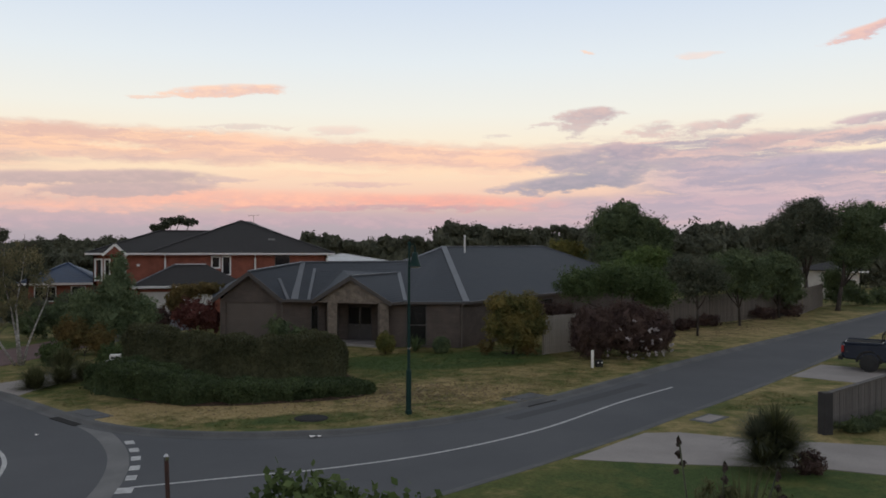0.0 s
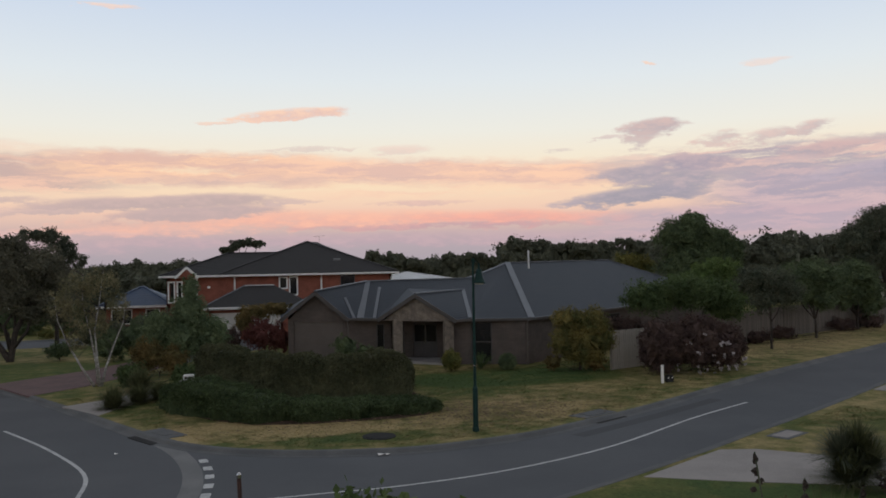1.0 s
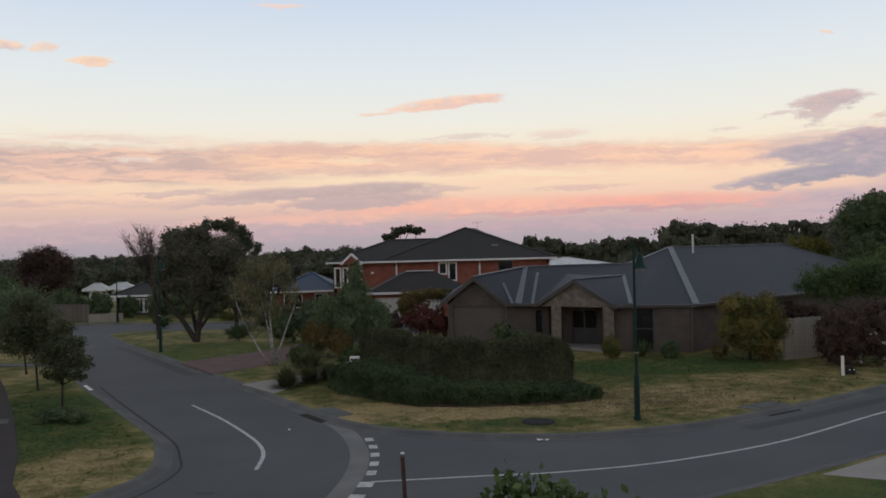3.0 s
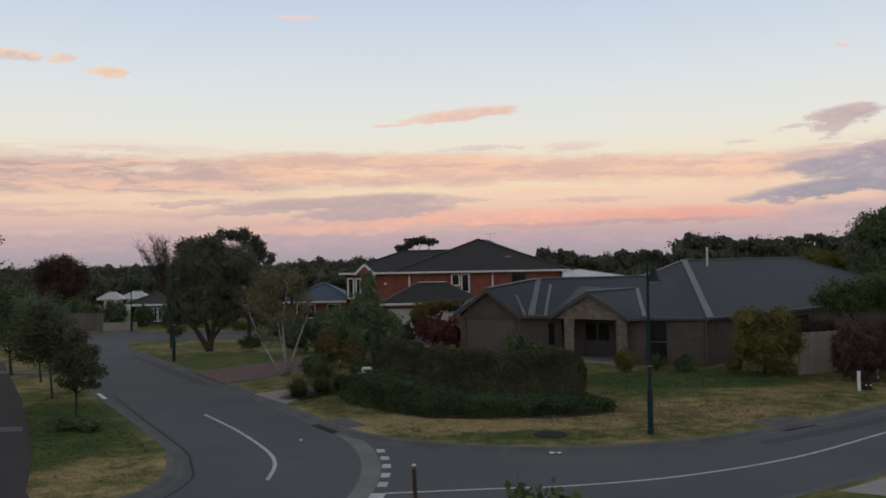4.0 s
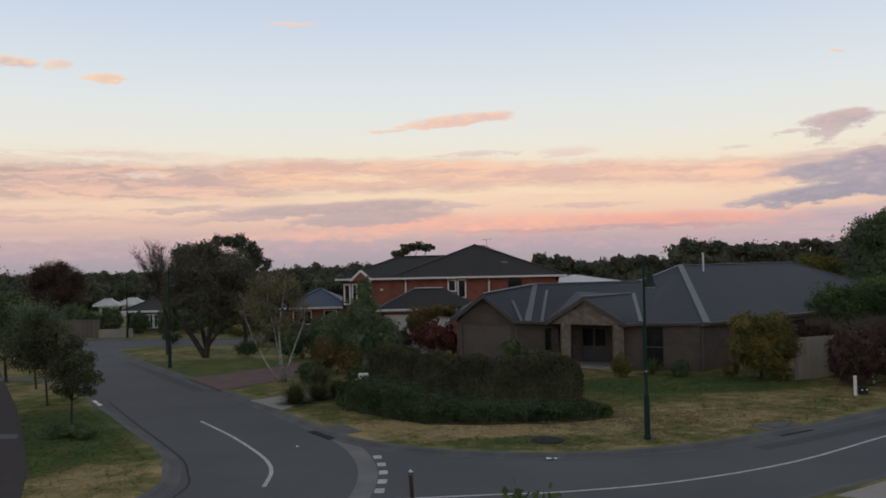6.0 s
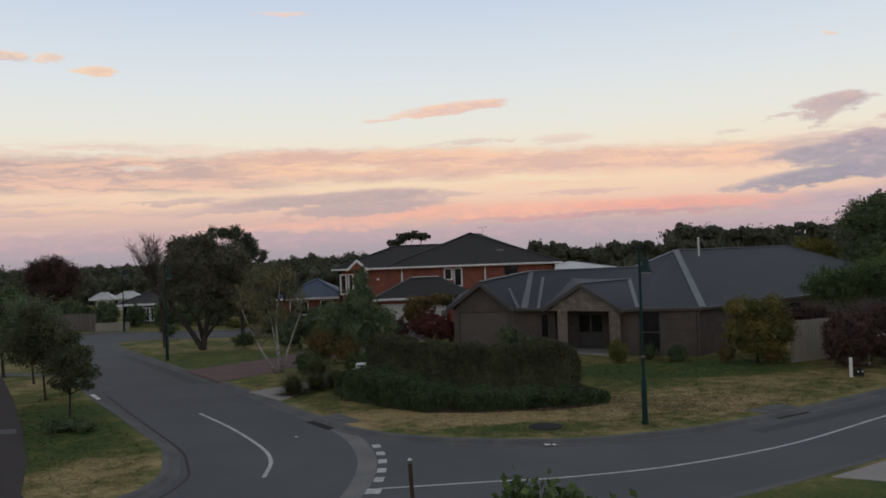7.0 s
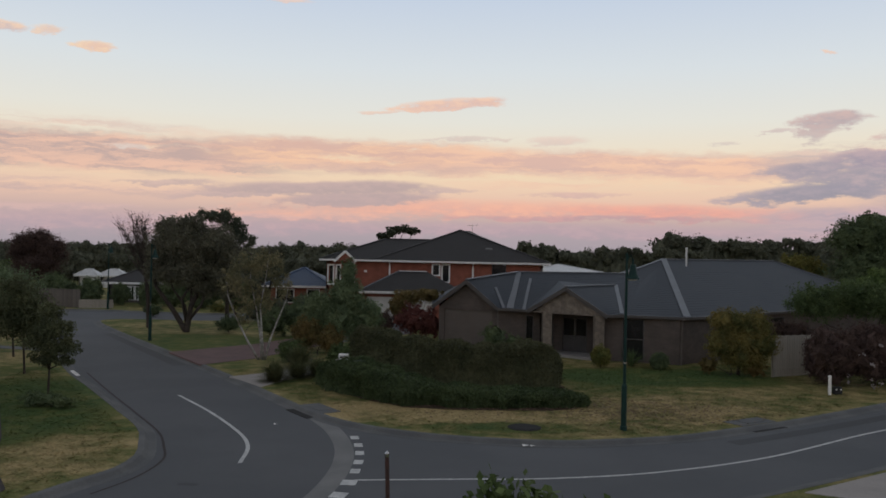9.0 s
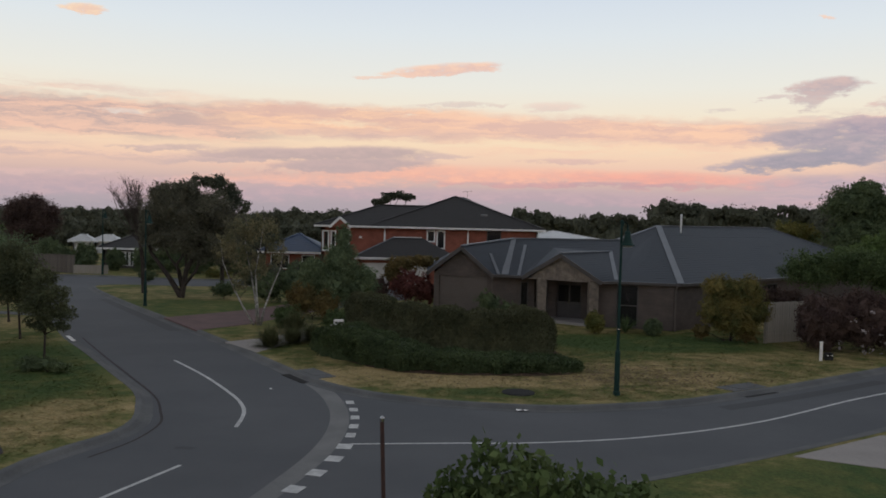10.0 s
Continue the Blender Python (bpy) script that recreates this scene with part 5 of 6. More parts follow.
shrub("mixed olive and brown shrub at the conifer's foot", [(-6.4, 42.2, 1.1, 1.0, 0.8, 1.0), (-5.2, 41.6, 0.9, 0.9, 0.7, 0.8)], 2600, 0.09, LEAF_ORANGE, 31)
shrub("olive green garden shrub by the path", [(-6.6, 38.5, 0.7, 0.8, 0.7, 0.65), (-4.2, 38.2, 0.6, 0.8, 0.6, 0.55)], 1800, 0.08, LEAF_MID, 32)


def birch():
    ob = thing("birch_tree", "sparse multi-stemmed birch with pale bark", "tree", (-8.1, 39.3, TOP))
    ways = [[(-8.25, 39.3, 0.1), (-8.8, 39.3, 1.0), (-9.35, 39.25, 2.1), (-9.75, 39.2, 3.1), (-9.9, 39.2, 4.2)],
            [(-8.1, 39.35, 0.1), (-8.2, 39.4, 1.2), (-8.45, 39.4, 2.6), (-8.75, 39.4, 3.9), (-8.7, 39.4, 5.2)],
            [(-8.0, 39.25, 0.1), (-8.1, 39.2, 1.3), (-8.2, 39.2, 2.7), (-7.95, 39.1, 4.0), (-7.8, 39.1, 5.3)],
            [(-7.95, 39.3, 0.1), (-7.75, 39.35, 1.0), (-7.4, 39.4, 2.0), (-7.0, 39.4, 3.0), (-6.9, 39.4, 3.9)]]
    rng = random.Random(5)
    for i, w in enumerate(ways):
        placed("stem", tube([Vector(p) for p in w], [0.07, 0.05, 0.036, 0.022, 0.008], 7), BARK_PALE, ob, smooth=True)
        for _ in range(12):
            k = rng.choice((1, 2, 2, 3, 3))
            p = Vector(w[k]).lerp(Vector(w[k + 1 if k < 4 else k]), rng.random())
            q = p + Vector((rng.uniform(-0.8, 0.8), rng.uniform(-0.5, 0.5), rng.uniform(0.1, 0.8)))
            placed("branch", tube([p, p.lerp(q, 0.5) + Vector((0, 0, 0.1)), q], [0.018, 0.011, 0.004], 4), TWIG, ob)
    crown = [(-9.6, 39.2, 3.9, 0.8, 0.7, 0.9), (-8.8, 39.4, 4.6, 0.9, 0.8, 0.9), (-7.8, 39.1, 4.8, 0.9, 0.8, 0.8), (-7.2, 39.4, 3.7, 0.7, 0.6, 0.8),
             (-8.6, 39.3, 3.2, 0.9, 0.7, 0.9), (-8.9, 39.2, 2.2, 0.5, 0.5, 0.6), (-7.9, 39.2, 2.9, 0.6, 0.5, 0.7)]
    placed("crown", leaf_cloud(crown, 3800, 0.10, 33, core=0, clump=0.26, shell=0.25, per=40, slim=0.4, up=-0.8), LEAF_BIRCH, ob)


birch()
tree("thin grey-green gum beyond the birch", (-13.2, 66.5), [(-13.6, 66.5, 4.9, 1.5, 1.2, 0.9), (-12.2, 66.4, 5.2, 1.1, 1.0, 0.8), (-13.0, 66.4, 3.6, 1.7, 1.3, 1.0), (-14.6, 66.5, 3.9, 1.1, 1.0, 1.0)], 2800, 0.13, LEAF_GUM, r0=0.13, seed=34, core=0.6)
shrub("mixed dark garden shrubs behind the birch", [(-9.6, 49.5, 1.0, 1.2, 0.9, 1.0), (-8.2, 50.0, 1.3, 1.1, 0.9, 1.2), (-7.2, 48.6, 1.1, 1.0, 0.8, 1.1)], 2400, 0.1, LEAF_DARK, 35)
shrub("grey-green shrubs screening the brick house", [(-10.8, 58.5, 1.1, 1.3, 1.0, 1.1), (-9.2, 58.8, 1.3, 1.2, 1.0, 1.2), (-12.4, 58.3, 0.9, 1.1, 0.9, 0.9), (-7.6, 58.0, 1.4, 1.1, 1.0, 1.3)], 2800, 0.11, LEAF_GUM, 36)


# ---- trees along the street ----
LEAF_YOUNG = leafy("leaf_young", (0.066, 0.079, 0.044), (0.116, 0.123, 0.064))
LEAF_STREET = leafy("leaf_street", (0.099, 0.098, 0.074), (0.161, 0.152, 0.105))


def big_tree():
    base = (-15.3, 51.2)
    blobs = [(-15.5, 51.1, 5.6, 2.2, 2.0, 1.8), (-16.9, 51.2, 5.2, 1.3, 1.3, 1.5), (-16.6, 51.2, 6.6, 1.0, 0.9, 0.8), (-15.1, 51.1, 6.8, 1.2, 1.1, 0.75), (-13.6, 51.1, 5.6, 1.6, 1.5, 1.4), (-12.7, 51.2, 4.9, 1.2, 1.1, 1.1),
             (-15.2, 51.0, 4.0, 2.3, 1.8, 1.2), (-13.2, 51.2, 3.6, 1.5, 1.2, 1.1), (-17.0, 51.2, 3.9, 1.1, 1.0, 1.0), (-12.6, 51.3, 2.8, 0.9, 0.8, 0.8), (-14.3, 51.1, 2.9, 1.2, 0.9, 0.7)]
    ob = tree("large dark spreading street tree with leaning stems", base, blobs, 20000, 0.12, LEAF_STREET, r0=0.2, seed=41, fork=0.12, tips=[(-16.7, 51.2, 3.9), (-15.0, 51.0, 5.0), (-13.4, 51.1, 4.8), (-14.4, 51.1, 5.8)], per=30)
    placed("stem", join(tube([(-15.3, 51.2, 0.1), (-16.1, 51.2, 1.4), (-17.2, 51.1, 2.9), (-17.6, 51.0, 4.4)], [0.2, 0.16, 0.12, 0.05], 8), tube([(-15.3, 51.2, 0.1), (-15.0, 51.1, 1.8), (-14.2, 51.0, 3.4), (-13.3, 51.0, 4.8)], [0.2, 0.16, 0.12, 0.05], 8)), BARK, ob)
    tree("taller thin-crowned gum behind the dark tree", (-13.6, 54.5), [(-15.1, 54.5, 7.55, 0.8, 0.8, 0.42), (-14.3, 54.5, 7.5, 0.9, 0.8, 0.5), (-13.5, 54.5, 7.2, 0.8, 0.8, 0.5), (-12.9, 54.5, 6.6, 0.7, 0.8, 0.5), (-12.4, 54.4, 5.9, 0.7, 0.8, 0.5), (-13.6, 54.5, 6.2, 1.2, 1.0, 0.8)], 5200, 0.12, LEAF_GUM, r0=0.15, seed=42, core=0, clump=0.26, shell=0.5, per=34)
    bt = thing("bare_tree", "leafless grey tree with fine upright twigs", "tree", (-18.6, 53.5, TOP))
    rng = random.Random(9)
    placed("trunk", tube([(-18.4, 53.5, 0.05), (-18.5, 53.5, 2.0), (-18.8, 53.5, 4.0)], [0.2, 0.15, 0.1], 8), BARK, bt)
    for i in range(12):
        a = Vector((-18.5 - 0.1 * i / 3, 53.5, 2.4 + 0.14 * i))
        t = Vector((-19.7 + rng.uniform(-1.3, 1.3), 53.5 + rng.uniform(-1, 1), rng.uniform(5.8, 7.4)))
        tw = [tube([a, a.lerp(t, 0.5) + Vector((rng.uniform(-0.3, 0.3), 0, -0.2)), t], [0.04, 0.024, 0.008], 5)]
        for _ in range(90):
            p = a.lerp(t, rng.uniform(0.35, 1.0))
            q = p + Vector((rng.uniform(-0.6, 0.6), rng.uniform(-0.5, 0.5), rng.uniform(0.2, 0.75)))
            tw.append(tube([p, q], [0.009, 0.004], 3))
        placed("limb", join(*tw), TWIG, bt)


big_tree()
tree("round dark tree at the far end of the street", (-39.2, 81.5), [(-40.5, 81.5, 5.0, 1.9, 1.9, 1.6), (-37.9, 81.5, 4.8, 1.9, 1.9, 1.6), (-39.2, 81.5, 5.6, 2.0, 1.9, 1.35), (-39.2, 81.4, 3.5, 2.8, 2.2, 1.7)], 9000, 0.15, LEAF_BROWN, r0=0.25, seed=43, per=24)
tree("young street tree with slim trunk on the verge", (-13.3, 28.6), [(-13.15, 28.4, 3.05, 0.5, 0.5, 0.45), (-12.95, 28.3, 2.5, 0.75, 0.7, 0.45), (-12.75, 28.3, 1.9, 0.7, 0.7, 0.4), (-13.5, 28.3, 2.1, 0.6, 0.6, 0.45), (-13.4, 28.4, 1.5, 0.6, 0.5, 0.28), (-12.6, 28.3, 1.45, 0.4, 0.4, 0.2)], 3400, 0.085, LEAF_YOUNG, r0=0.045, seed=44, fork=0.5, core=0.35, clump=0.26, shell=0.35, group="young street trees", per=16)
tree("young street tree with slim trunk on the verge", (-16.6, 33.6), [(-16.6, 33.5, 3.0, 1.3, 1.0, 1.0), (-16.3, 33.5, 2.1, 1.3, 1.0, 0.8), (-17.0, 33.5, 3.7, 0.7, 0.6, 0.5), (-17.5, 33.5, 2.4, 1.0, 0.9, 0.9)], 4000, 0.1, LEAF_YOUNG, r0=0.05, seed=45, fork=0.5, core=0.45, clump=0.27, group="young street trees", per=20)
tree("young street tree with slim trunk on the verge", (-19.6, 38.6), [(-19.7, 38.5, 3.3, 1.6, 1.2, 1.1), (-19.4, 38.6, 2.2, 1.4, 1.0, 0.9), (-20.8, 38.6, 2.9, 1.2, 1.0, 1.0)], 4000, 0.1, LEAF_CONIFER, r0=0.05, seed=46, fork=0.5, core=0.45, clump=0.27, group="young street trees", per=20)
tree("bright green leafy tree on the verge", (-22.6, 41.5), [(-22.5, 41.4, 3.6, 1.8, 1.4, 1.2), (-24.0, 41.4, 2.9, 1.7, 1.3, 1.3), (-22.2, 41.4, 2.4, 1.5, 1.2, 1.0)], 4200, 0.11, LEAF_MID, r0=0.08, seed=47)
tree("tall dark street tree beside the paved drive", (-16.7, 27.3), [(-16.5, 27.0, 5.4, 1.5, 1.4, 1.5), (-16.4, 27.2, 3.8, 1.9, 1.6, 1.5), (-15.9, 27.3, 6.6, 0.7, 0.7, 0.9), (-17.4, 27.0, 6.6, 1.0, 1.0, 1.0)], 6500, 0.11, LEAF_YOUNG, r0=0.13, seed=48)
shrub("low dark shrub on the verge", [(-12.8, 27.0, 0.35, 0.75, 0.5, 0.3), (-12.0, 26.8, 0.3, 0.5, 0.4, 0.25)], 900, 0.07, LEAF_DARK, 49)
shrub("rounded dark shrub across the side court", [(-12.6, 51.0, 0.7, 0.85, 0.7, 0.6)], 1100, 0.09, LEAF_DARK, 50)
shrub("low yellow-green shrub by the side court", [(-17.6, 67.3, 0.5, 0.9, 0.6, 0.45), (-16.6, 67.4, 0.45, 0.6, 0.5, 0.4)], 900, 0.1, LEAF_YELLOW, 51)
shrub("dark rounded shrub on the grass tongue", [(-21.4, 62.9, 0.5, 0.9, 0.6, 0.5)], 900, 0.1, LEAF_DARK, 52)
for x, y, r, h, s in ((-30.2, 72.5, 1.2, 2.6, 53), (-27.6, 72.8, 1.0, 2.1, 54), (-32.6, 73.2, 1.4, 2.4, 55), (-34.6, 75, 1.6, 2.8, 56)):
    shrub("dark screening shrub behind the corner fence", [(x, y, h * 0.5, r, r * 0.8, h * 0.52)], 1500, 0.13, LEAF_DARK, s, group="screening shrubs", shell=0.8, core=0.9)
# far side of the side street, right to left
tree("thin street tree before the paling fence", (27.65, 42.2), [(27.8, 42.3, 3.9, 1.7, 1.3, 1.1), (26.7, 42.2, 4.3, 1.3, 1.1, 0.8), (28.8, 42.4, 3.2, 1.4, 1.1, 1.1), (27.2, 42.2, 2.9, 1.2, 1.0, 0.9)], 4600, 0.1, LEAF_GUM, r0=0.07, seed=61, fork=0.45, core=0.6, group="street trees along the fence")
tree("dark street tree before the paling fence", (33.8, 46.7), [(33.6, 46.6, 4.3, 1.6, 1.4, 1.1), (34.8, 46.9, 3.6, 1.3, 1.2, 1.1), (32.6, 46.4, 3.2, 1.4, 1.1, 1.0), (34.2, 46.7, 2.6, 1.6, 1.2, 0.9), (31.4, 46.0, 4.2, 1.1, 1.0, 0.9)], 5000, 0.11, LEAF_DARK, r0=0.09, seed=62, fork=0.35, core=0.7, group="street trees along the fence")
tree("dark street tree before the paling fence", (40.4, 51.2), [(40.2, 51.2, 4.0, 1.8, 1.5, 1.3), (41.3, 51.4, 3.0, 1.5, 1.3, 1.2), (39.0, 50.9, 2.6, 1.5, 1.2, 1.2), (37.6, 50.2, 3.8, 1.5, 1.3, 1.2), (41.6, 51.6, 2.0, 1.6, 1.2, 1.2)], 6000, 0.12, LEAF_DARK, r0=0.1, seed=63, fork=0.3, core=0.75, group="street trees along the fence")
tree("tall gum tree with reddish blossom", (46.9, 56.0), [(45.8, 55.9, 7.6, 2.2, 1.9, 1.6), (47.2, 56.0, 8.4, 1.6, 1.5, 1.2), (43.6, 55.6, 6.6, 1.5, 1.4, 1.4), (46.6, 55.9, 5.6, 2.2, 1.9, 1.4), (44.6, 55.8, 4.9, 1.7, 1.5, 1.2), (48.6, 56.0, 7.4, 1.3, 1.3, 1.4)], 11000, 0.14, LEAF_GUM, r0=0.2, seed=64, fork=0.4, per=26)
tree("tall dark tree at the bend of the street", (49.4, 55.4), [(52.0, 56.8, 7.2, 2.6, 2.4, 2.1), (54.3, 57.6, 6.0, 2.6, 2.4, 2.2), (51.6, 56.6, 4.6, 2.0, 2.0, 1.6), (54.8, 57.6, 8.0, 2.0, 1.8, 1.4)], 11000, 0.15, LEAF_DARK, r0=0.2, seed=65, fork=0.3)
shrub("dense dark conical shrub by the fence end", [(53.4, 60.0, 1.6, 1.7, 1.3, 1.6), (52.8, 59.8, 2.6, 1.2, 1.0, 1.1), (55.4, 60.4, 1.2, 1.2, 1.0, 1.1)], 3500, 0.13, LEAF_DARK, 66)
shrub("low dark shrubs by the bend", [(56.5, 60.5, 0.8, 1.3, 1.0, 0.8), (59.5, 61.0, 0.9, 1.5, 1.2, 0.9)], 1600, 0.13, LEAF_DARK, 67)
tree("big rounded dark tree behind the corner house", (36.5, 67.0), [(34.6, 66.5, 7.3, 2.6, 2.3, 1.9), (37.4, 67.0, 6.9, 2.8, 2.4, 1.9), (36.0, 66.6, 8.6, 1.8, 1.7, 1.2), (35.6, 66.4, 4.8, 3.6, 2.8, 2.2), (39.0, 67.0, 5.0, 2.2, 2.0, 2.2), (38.9, 67.0, 7.0, 1.7, 1.7, 1.4), (40.4, 67.0, 6.2, 1.2, 1.3, 1.2)], 12000, 0.17, LEAF_DARK, r0=0.3, seed=68)
tree("yellow-green tree behind the roof", (32.2, 70.5), [(31.8, 70.5, 5.1, 1.6, 1.3, 1.0), (33.2, 70.6, 4.7, 1.3, 1.2, 1.0)], 2500, 0.15, LEAF_YELLOW, r0=0.1, seed=69)
tree("bright green tree behind the fence", (27.5, 47.5), [(26.0, 47.0, 4.2, 1.3, 1.2, 0.9), (27.6, 47.4, 4.6, 1.5, 1.3, 0.9), (24.6, 46.6, 3.8, 1.2, 1.1, 0.8)], 3600, 0.12, LEAF_BRIGHT, r0=0.1, seed=70)
tree("umbrella-shaped gum rising behind the roofs", (-5.2, 140), [(-8.2, 140, 7.9, 1.5, 1.2, 0.8), (-6.8, 140, 8.7, 1.7, 1.2, 0.8), (-5.0, 140, 9.2, 1.9, 1.3, 0.75), (-3.4, 140, 8.9, 1.5, 1.0, 0.65)], 2600, 0.28, LEAF_GUM, r0=0.25, seed=71, fork=0.6, core=0.6)


def far_woods():
    """Belts of trees far off."""
    rng = random.Random(77)
    blobs = []

    def belt(x0, x1, y, top, spread, step, r):
        def line(x):
            return top * (1 + 0.13 * noise.noise(Vector((x * 0.13, y, 0))) + 0.09 * noise.noise(Vector((x * 0.37, y, 5))))
        x = x0
        while x < x1:
            rr = r * rng.choice((0.55, 0.65, 0.8, 0.95, 1.15)) * rng.uniform(0.85, 1.15)
            h = line(x) + rng.uniform(-spread, spread) * 0.45
            blobs.append((x, y + rng.uniform(-1, 1), h - rr * 1.1, rr, rr, rr * rng.uniform(0.8, 1.3)))
            x += rr * rng.uniform(0.55, 0.95)
        x = x0
        while x < x1:
            h = line(x) - 0.35 * r
            blobs.append((x, y + 0.5, h * 0.5, r * 2.0, r, h * 0.64))
            x += r * 1.3
    belt(-19, -8, 106, 6.3, 0.4, 1.5, 1.5)
    belt(-8, 14, 128, 6.2, 0.35, 2.0, 1.7)
    belt(12, 36, 108, 6.7, 0.35, 1.5, 1.3)
    belt(33.8, 40.2, 116, 8.9, 0.35, 1.5, 1.7)
    belt(39, 58, 112, 8.3, 0.3, 1.3, 1.2)
    belt(41, 56, 82, 7.3, 0.5, 2.0, 1.9)
    belt(56, 72, 86, 8.2, 0.6, 2.2, 2.1)
    belt(70, 112, 84, 8.0, 0.7, 2.6, 2.4)
    belt(-30, -18, 112, 5.2, 0.4, 2.0, 1.6)
    belt(-60, -30, 118, 4.6, 0.35, 2.4, 1.7)
    belt(-66, -46, 92, 5.2, 0.4, 2.2, 1.8)
    belt(-30, -14, 84, 3.3, 0.4, 1.8, 1.4)
    belt(-80, -44, 74, 2.8, 0.4, 2.2, 1.5)
    belt(-15, -8, 84, 5.2, 0.5, 1.8, 1.5)
    belt(-160, 200, 190, 6.1, 0.6, 4.0, 3.0)
    belt(-320, 330, 330, 6.7, 0.9, 8, 5.0)
    ob = new("woods", mesh("woods", *leaf_cloud(blobs, 165000, 0.1, 78, clump=0.17, shell=0.8, core=0.82, per=18, rel=0.06, slim=0.6), LEAF_FAR_HAZE))
    tagged(ob, "belt of dark green trees along the horizon", "trees", kind="stuff")


far_woods()


# ---- plants of the viewer's own garden ----
def near_plants():
    t = thing("garden_tree", "leafy green shrub tree close below the viewpoint", "tree", (0.75, 5.1, TOP))
    blobs = [(0.74, 5.05, 3.46, 0.68, 0.55, 0.68), (0.3, 5.1, 3.36, 0.42, 0.4, 0.58), (1.22, 5.1, 3.36, 0.46, 0.42, 0.58), (0.72, 5.1, 2.7, 0.8, 0.6, 0.75)]
    placed("trunk", limbs((0.75, 5.1, TOP), [(0.7, 5.0, 3.9), (0.3, 5.1, 3.7), (1.2, 5.1, 3.7), (0.9, 5.0, 3.9), (0.5, 5.0, 3.9), (0.05, 5.1, 3.4), (1.45, 5.1, 3.4)], 0.05, 81, 0.4), BARK, t, smooth=True)
    placed("crown", leaf_cloud(blobs, 6500, 0.062, 82, clump=0.17, slim=0.65, shell=0.7, core=0.7, per=12, up=0.8), LEAF_BUSH, t)
    s = thing("seed_stalks", "tall dry brown seed stalks over grey-green foliage", "plant", (4.5, 6.6, TOP))
    rng = random.Random(83)
    for x, y, z in ((4.24, 6.78, 3.7), (4.62, 6.6, 3.48), (4.8, 6.35, 3.3), (5.05, 6.4, 3.42)):
        placed("stalk", tube([(4.5, 6.6, TOP), (4.5 + (x - 4.5) * 0.5, 6.6, z * 0.6), (x, y, z)], [0.018, 0.014, 0.008], 5), LEAF_GUM, s)
        if z > 3.4:
            for j, (dx, dz, r, h) in enumerate(((0.0, -0.05, 0.025, 0.06), (0.01, -0.17, 0.03, 0.05), (0.05, -0.27, 0.035, 0.03), (-0.02, -0.34, 0.025, 0.03))):
                placed("seed_head", leaf_cloud([(x + dx, y, z + dz, r, r, h)], 15, 0.035, 84 + j, slim=0.8, per=6), TWIG, s)
    placed("foliage", join(blades((4.75, 6.5, 2.5), 320, 0.95, 0.03, 85, 1.0, droop=0.2), leaf_cloud([(4.55, 6.6, 3.05, 0.3, 0.28, 0.26), (4.95, 6.5, 3.0, 0.36, 0.3, 0.3), (5.3, 6.5, 2.85, 0.3, 0.3, 0.26), (4.8, 6.5, 2.5, 0.6, 0.4, 0.4)], 1500, 0.055, 88, core=0.4, clump=0.2, slim=0.28, up=1.6)), LEAF_OLIVE, s)
    c = thing("cordyline", "spiky dark cordyline clump beside the driveway", "plant", (12.9, 16.6, TOP))
    placed("stem", join(*[tube([(12.9 + dx, 16.6 + dy, TOP), (12.9 + 2 * dx, 16.6 + 2 * dy, TOP + h)], [0.06, 0.04], 6) for dx, dy, h in ((0.05, 0, 0.8), (-0.1, 0.05, 0.6), (0.12, -0.08, 0.5))]), BARK, c)
    for i, (dx, dy, h) in enumerate(((0.1, 0, 0.85), (-0.25, 0.1, 0.65), (0.3, -0.15, 0.5), (0.0, 0.0, 0.25), (-0.3, -0.1, 0.15), (0.35, 0.1, 0.2))):
        placed("leaf_rosette", blades((12.9 + dx, 16.6 + dy, TOP + h), 700, 0.98, 0.022, 86 + i, 0.7, droop=0.4), LEAF_GUM if i % 2 else LEAF_OLIVE, c)
    shrub("small dry brown shrub beside the driveway", [(13.5, 16.0, 0.4, 0.45, 0.4, 0.35)], 700, 0.06, LEAF_BROWN, 92, clump=0.2)
    shrub("low dark planting at the fence foot", [(17.9, 19.3, 0.3, 0.8, 0.4, 0.28), (19.3, 19.8, 0.3, 0.8, 0.4, 0.25), (20.6, 20.3, 0.3, 0.8, 0.4, 0.25)], 1600, 0.07, LEAF_DARK, 93)


near_plants()
shrub("dark low planting along the fence foot", [(28.5, 45.0, 0.5, 1.4, 0.6, 0.5), (31.5, 47.0, 0.5, 1.5, 0.6, 0.5), (38.5, 50.3, 0.6, 1.6, 0.6, 0.6), (41.8, 51.6, 0.6, 1.4, 0.6, 0.6)], 2400, 0.1, LEAF_BROWN, 94)
for x, y, r, h, q in ((-22.5, 71.5, 1.6, 2.8, 95), (-19.8, 71.0, 1.4, 2.2, 96), (-24.6, 71.8, 1.3, 2.5, 97), (-17.2, 72, 1.5, 2.6, 98)):
    shrub("dark garden shrub beyond the side court", [(x, y, h * 0.5, r, r * 0.8, h * 0.52)], 1500, 0.13, LEAF_DARK, q, group="garden shrubs beyond the court", shell=0.8, core=0.9)


